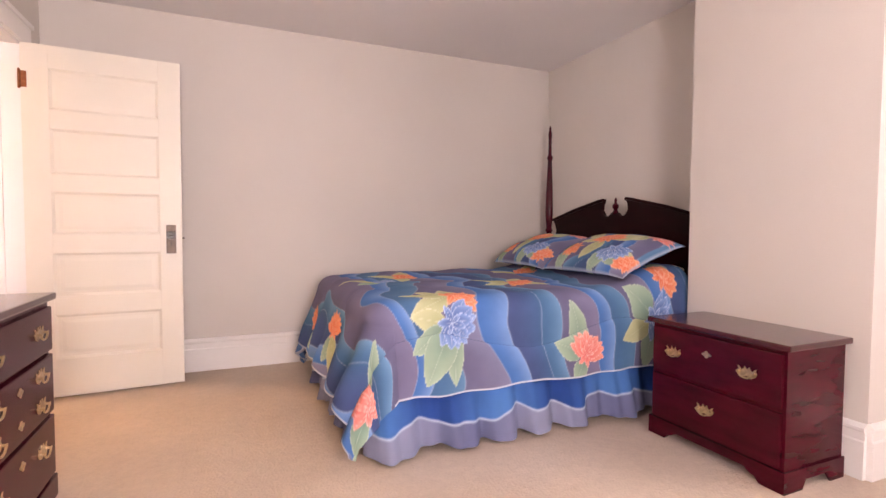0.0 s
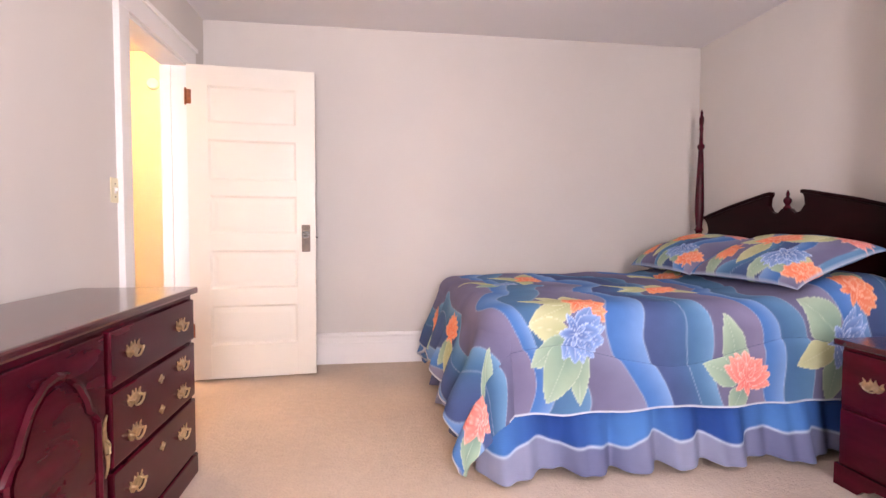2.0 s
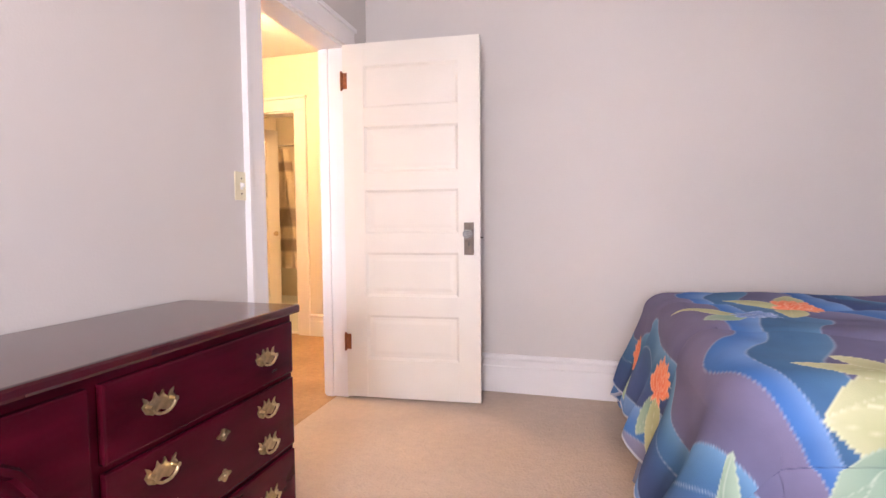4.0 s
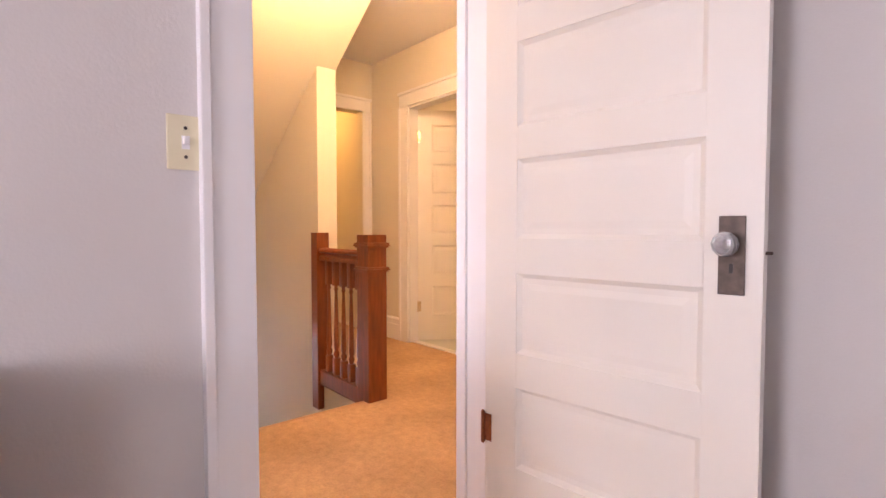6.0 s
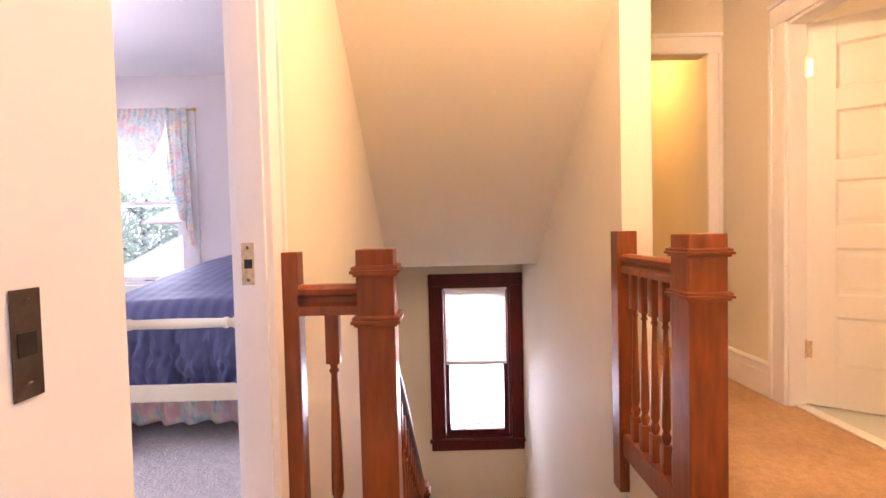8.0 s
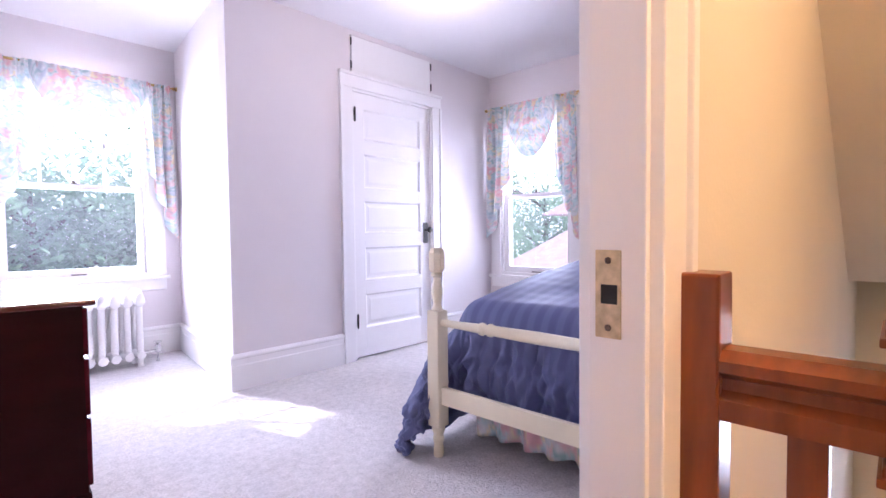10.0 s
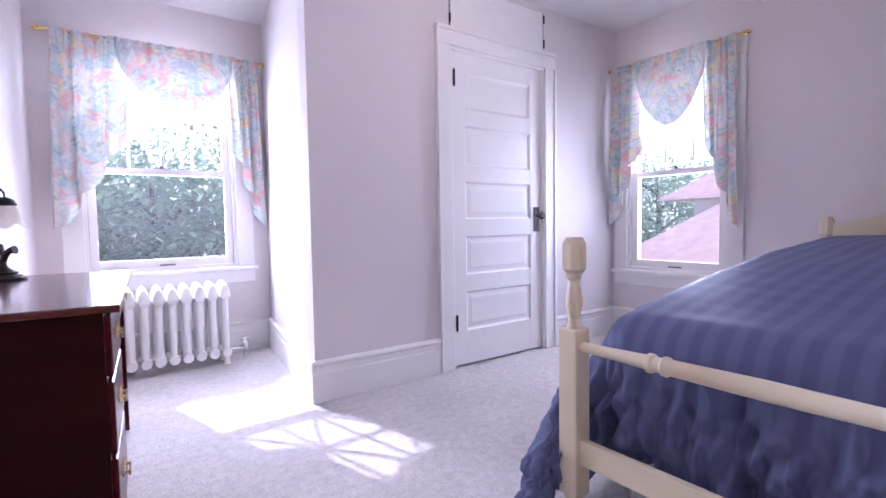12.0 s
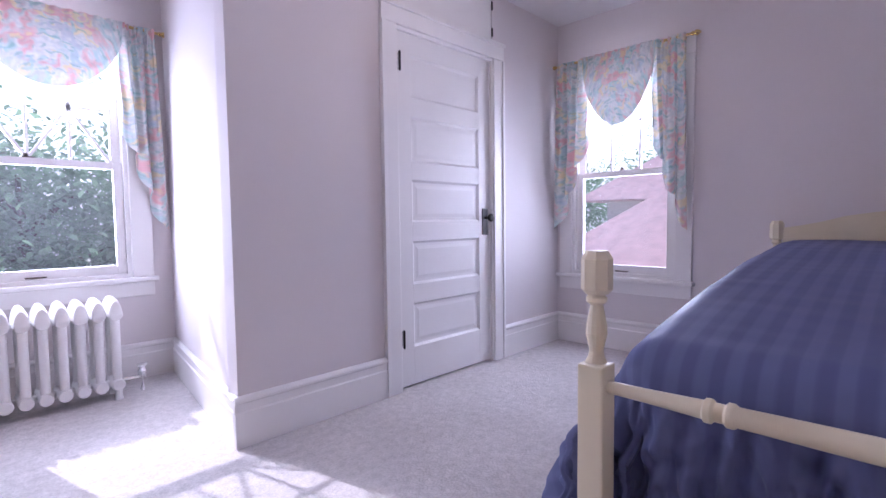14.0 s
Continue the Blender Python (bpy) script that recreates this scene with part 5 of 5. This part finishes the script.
drawer(dk, 0.029, -1.13, -0.48, 0.615, 0.735, [(0.25, 0), (0.75, 0)])
for z0, z1 in ((0.565, 0.735), (0.345, 0.55), (0.085, 0.33)):
    drawer(dk, 0.019, -0.45, -0.012, z0, z1, [(0.5, 0)])
for x in (0.02, 0.44):
    bm = bmesh.new()
    prism(bm, [(x, 0.745), (x + 0.05, 0.745), (x + 0.035, 0.0), (x, 0.0)], -1.205, -1.16, "y")
    part("leg", bm, CHERRY, dk)

lp = thing("table_lamp", pose(-1.275, -0.235, 0.769, 0, 0, -30), "dark bronze figural lamp with a frosted tulip glass shade", "lamp")
bm = bmesh.new()
lathe(bm, [(0.075, 0), (0.078, 0.008), (0.06, 0.018), (0.045, 0.022), (0.05, 0.03), (0.03, 0.042), (0.016, 0.06), (0.012, 0.075)], 14)
part("base", bm, IRON, lp, smooth=True)
bm = bmesh.new()
tube(bm, [(0, 0, 0.07), (-0.01, 0, 0.10), (-0.028, 0, 0.118), (-0.05, 0, 0.122)], [0.012, 0.014, 0.012, 0.018], 8)
tube(bm, [(0, 0, 0.10), (0.008, 0, 0.125), (0.0, 0, 0.145)], [0.012, 0.016, 0.006], 8)
part("ornament", bm, IRON, lp, smooth=True)
bm = bmesh.new()
stem = [(0.01, 0, 0.05), (0.05, 0, 0.10), (0.075, 0, 0.17), (0.08, 0, 0.25), (0.07, 0, 0.32), (0.04, 0, 0.365), (0.0, 0, 0.375), (-0.02, 0, 0.355), (-0.022, 0, 0.33)]
tube(bm, stem, [0.007, 0.006, 0.008, 0.005, 0.008, 0.005, 0.006, 0.005, 0.005], 7)
for x, z in ((0.085, 0.19), (0.082, 0.29), (0.03, 0.375)):
    tube(bm, [(x - 0.012, 0, z - 0.008), (x, 0, z), (x + 0.014, 0, z + 0.01)], [0.002, 0.009, 0.002], 6)
part("stem", bm, IRON, lp, smooth=True)
bm = bmesh.new()
lathe(bm, [(0.010, 0.335), (0.03, 0.325), (0.04, 0.305), (0.036, 0.30)], 14, pose(-0.022, 0, 0))
part("shade_cap", bm, IRON, lp, smooth=True)
bm = bmesh.new()
segs, rows = 32, [(0.03, 0.305), (0.042, 0.285), (0.05, 0.26), (0.056, 0.235), (0.068, 0.218)]
rings = []
for k, (r, z) in enumerate(rows):
    f = k / 4
    rings.append([bm.verts.new((-0.022 + r * (1 + 0.12 * f * math.cos(6 * q)) * math.cos(q), r * (1 + 0.12 * f * math.cos(6 * q)) * math.sin(q), z - 0.012 * f * math.cos(6 * q))) for q in np.linspace(0, 2 * math.pi, segs, endpoint=False)])
for p, q in zip(rings, rings[1:]):
    for i in range(segs):
        bm.faces.new((p[i], p[(i + 1) % segs], q[(i + 1) % segs], q[i]))
sd = part("shade", bm, SHADE, lp, "frosted scalloped glass shade", smooth=True)

# ---- ceiling lamps ----
def ceiling_lamp(x, y, z, label):
    c = thing("ceiling_light", pose(x, y, z), label, "ceiling light")
    bm = bmesh.new()
    lathe(bm, [(0.07, -0.03), (0.085, -0.015), (0.085, 0)], 20)
    part("canopy", bm, BRIGHT, c, smooth=True)
    bm = bmesh.new()
    lathe(bm, [(0.02, -0.135), (0.06, -0.125), (0.10, -0.10), (0.115, -0.07), (0.10, -0.04), (0.07, -0.028)], 24)
    g = part("globe", bm, OPAL, c, "lit opal glass globe", smooth=True)
    g.visible_shadow = False


ceiling_lamp(-3.47, 0.86, CB2, "lit opal glass ceiling light of the bedroom")
ceiling_lamp(-1.70, 3.80, CH, "lit opal glass ceiling light of the landing")
# smoke alarm and vent
sm = thing("smoke_alarm", pose(-1.555, 5.07, 2.28, 90), "round white smoke alarm on the hall wall", "smoke alarm")
bm = bmesh.new()
lathe(bm, [(0.055, 0), (0.055, 0.02), (0.045, 0.03), (0.01, 0.032)], 20)
part("housing", bm, TRIM, sm, smooth=True)
vt = thing("ceiling_vent", pose(-1.85, 4.1, CH), "brown slatted ceiling vent in the hall", "vent")
part("frame", box(-0.15, -0.1, -0.008, 0.15, 0.1, 0), BRONZE, vt)
for i in range(7):
    part("slat", box(-0.135, -0.08 + i * 0.024, -0.013, 0.135, -0.068 + i * 0.024, -0.008), BRONZE, vt)

# ---- bathroom seen through its doorway ----
solid("trim", box(-3.10, 5.10, 0.001, -1.99, 5.16, 0.012, 0.003), TRIM, "pale bathroom door threshold", "threshold", S)


def stripe(u, v):
    z = 1.95 - 1.45 * v
    for q0, q1 in ((1.66, 1.78), (1.02, 1.24), (0.70, 0.84)):
        if q0 < z < q1:
            return (0.42, 0.33, 0.26)
    return (0.78, 0.66, 0.50)


sc = cloth("shower_curtain", 60, 40, lambda u, v: (-3.6 + u * (0.74 + 0.16 * min(1.0, v * 1.3)), 6.3 + 0.03 * math.sin(u * 40), 1.95 - 1.45 * v), stripe, "print", FLOUNCE, thick=0.003)
tagged(sc, "beige shower curtain with broad brown stripes", "shower curtain")
rod = thing("curtain_rod", pose(-3.7, 6.3, 1.97), "thin shower curtain rod across the bathroom", "curtain rod")
bm = bmesh.new()
tube(bm, [(0, 0, 0), (2.7, 0, 0)], 0.012, 8)
part("rod", bm, CHROME, rod)

# ---- outdoors ----
solid("ground", box(-150, -150, -3.6, 150, 150, -3.4), GRASS, "green lawn around the house", "ground", S)
SKYG = glow("hazy_bright_sky", (0.93, 0.97, 1.0), 2.0)
solid("backdrop", box(-70, -61, -4, 40, -60, 32), SKYG, "bright hazy summer sky in the distance", "sky", S)
solid("backdrop", box(-71, -61, -4, -70, 60, 32), SKYG, "bright hazy summer sky in the distance", "sky", S)
solid("backdrop", box(-7.3, 2.2, -3.4, -7.2, 4.8, 1.6), SKYG, "bright washed-out daylight outside the stair window", "daylight", S)


def tree(x, y, z0, height, spread, leaves, seed, label):
    rnd = random.Random(seed)
    t = thing("tree", pose(x, y, z0), label, "tree")
    bm = bmesh.new()
    tube(bm, [(0, 0, 0), (0.08, 0.05, height * 0.25), (-0.05, 0.1, height * 0.5), (0.02, 0, height * 0.85)], [0.24, 0.18, 0.12, 0.03], 10)
    part("trunk", bm, BARK, t, smooth=True)
    centres = []
    for i in range(11):
        a, h = i * 2.4 + rnd.random(), height * (0.25 + 0.6 * i / 11)
        r = spread * (0.55 + 0.4 * rnd.random()) * (1 - 0.5 * (h / height - 0.4) ** 2)
        e = Vector((r * math.cos(a), r * math.sin(a), h + 0.5))
        bm = bmesh.new()
        tube(bm, [(0, 0, h - 0.4), e * 0.5 + Vector((0, 0, h * 0.5)), e], [0.08, 0.05, 0.02], 6)
        part("limb", bm, BARK, t)
        centres += [e, e * 0.6 + Vector((0, 0, h * 0.4))]
    verts, faces = [], []
    for i in range(leaves):
        c = rnd.choice(centres)
        p = c + Vector((rnd.gauss(0, 0.62), rnd.gauss(0, 0.62), rnd.gauss(0, 0.55)))
        s = rnd.uniform(0.04, 0.085)
        m = Euler((rnd.uniform(-0.9, 0.9), rnd.uniform(-0.9, 0.9), rnd.uniform(0, 6.3))).to_matrix()
        k = len(verts)
        for q in ((-1.2, 0, 0), (-0.3, 0.6, 0.1), (0.5, 0.45, 0.05), (1.3, 0, -0.15), (0.5, -0.45, 0.05), (-0.3, -0.6, 0.1)):
            verts.append(p + m @ (Vector(q) * s))
        faces.append(tuple(range(k, k + 6)))
    me = bpy.data.meshes.new("crown")
    me.from_pydata(verts, [], faces)
    me.materials.append(LEAF)
    ob = new("crown", me)
    ob.parent = t


tree(-2.6, -8.2, -3.4, 6.1, 2.4, 27000, 1, "leafy green broadleaf tree outside the window")
tree(-5.6, -8.8, -3.4, 6.3, 2.4, 24000, 2, "leafy green broadleaf tree beside the house")
tree(0.4, -9.0, -3.4, 6.1, 2.4, 16000, 3, "leafy green broadleaf tree in the garden")
tree(-19.5, -8.2, -3.4, 7.2, 2.7, 18000, 4, "leafy green tree beside the neighbouring house")
tree(-25, -4.5, -3.4, 10.0, 3.6, 20000, 5, "tall leafy tree behind the neighbouring house")

ho = thing("house", pose(-12.0, 2.1, -3.4), "neighbouring house with a red shingled hip roof", "house")
part("wall", box(-3.2, -4.6, 0, 3.2, 4.6, 3.55), STUCCO, ho)


def roof_courses(x0, x1, y0, y1, z0, z1, ridge, parent):
    """A hip roof of overlapping shingle courses."""
    rf = part("roof", bm_hip(x0, x1, y0, y1, z0, z1, ridge), SHINGLE, parent, "red shingled hip roof")
    n = 32
    for i in range(n):
        f0, f1 = i / n, (i + 1.15) / n
        bm = bmesh.new()
        cx, cy = (x0 + x1) / 2, (y0 + y1) / 2
        rx, ry = 0.02, ridge
        def ring(f, lift):
            f = min(f, 0.99)
            ax, bx_, ay, by = x0 + (cx - rx - x0) * f, x1 + (cx + rx - x1) * f, y0 + (cy - ry - y0) * f, y1 + (cy + ry - y1) * f
            z = z0 + (z1 - z0) * f + lift
            return [bm.verts.new(p) for p in ((ax, ay, z), (bx_, ay, z), (bx_, by, z), (ax, by, z))]
        lo, hi = ring(f0, 0.034), ring(f1, 0.024)
        for k in range(4):
            bm.faces.new((lo[k], lo[(k + 1) % 4], hi[(k + 1) % 4], hi[k]))
        part("shingle_course", bm, SHINGLE, rf)


def bm_hip(x0, x1, y0, y1, z0, z1, ridge):
    bm = bmesh.new()
    cx, cy = (x0 + x1) / 2, (y0 + y1) / 2
    b = [bm.verts.new(p) for p in ((x0, y0, z0), (x1, y0, z0), (x1, y1, z0), (x0, y1, z0))]
    r = [bm.verts.new((cx, cy - ridge, z1)), bm.verts.new((cx, cy + ridge, z1))]
    bm.faces.new(b[::-1])
    bm.faces.new((b[0], b[1], r[0]))
    bm.faces.new((b[2], b[3], r[1]))
    bm.faces.new((b[1], b[2], r[1], r[0]))
    bm.faces.new((b[3], b[0], r[0], r[1]))
    return bm


roof_courses(-3.5, 3.5, -4.93, 4.93, 3.51, 5.2, 3.3, ho)
h2 = part("wing", box(-6.5, -6.2, 0, -2.35, -1.6, 4.86), STUCCO, ho, "pale upper storey of the house")
roof_courses(-7.0, -2.0, -7.02, -1.1, 4.82, 6.4, 1.04, ho)
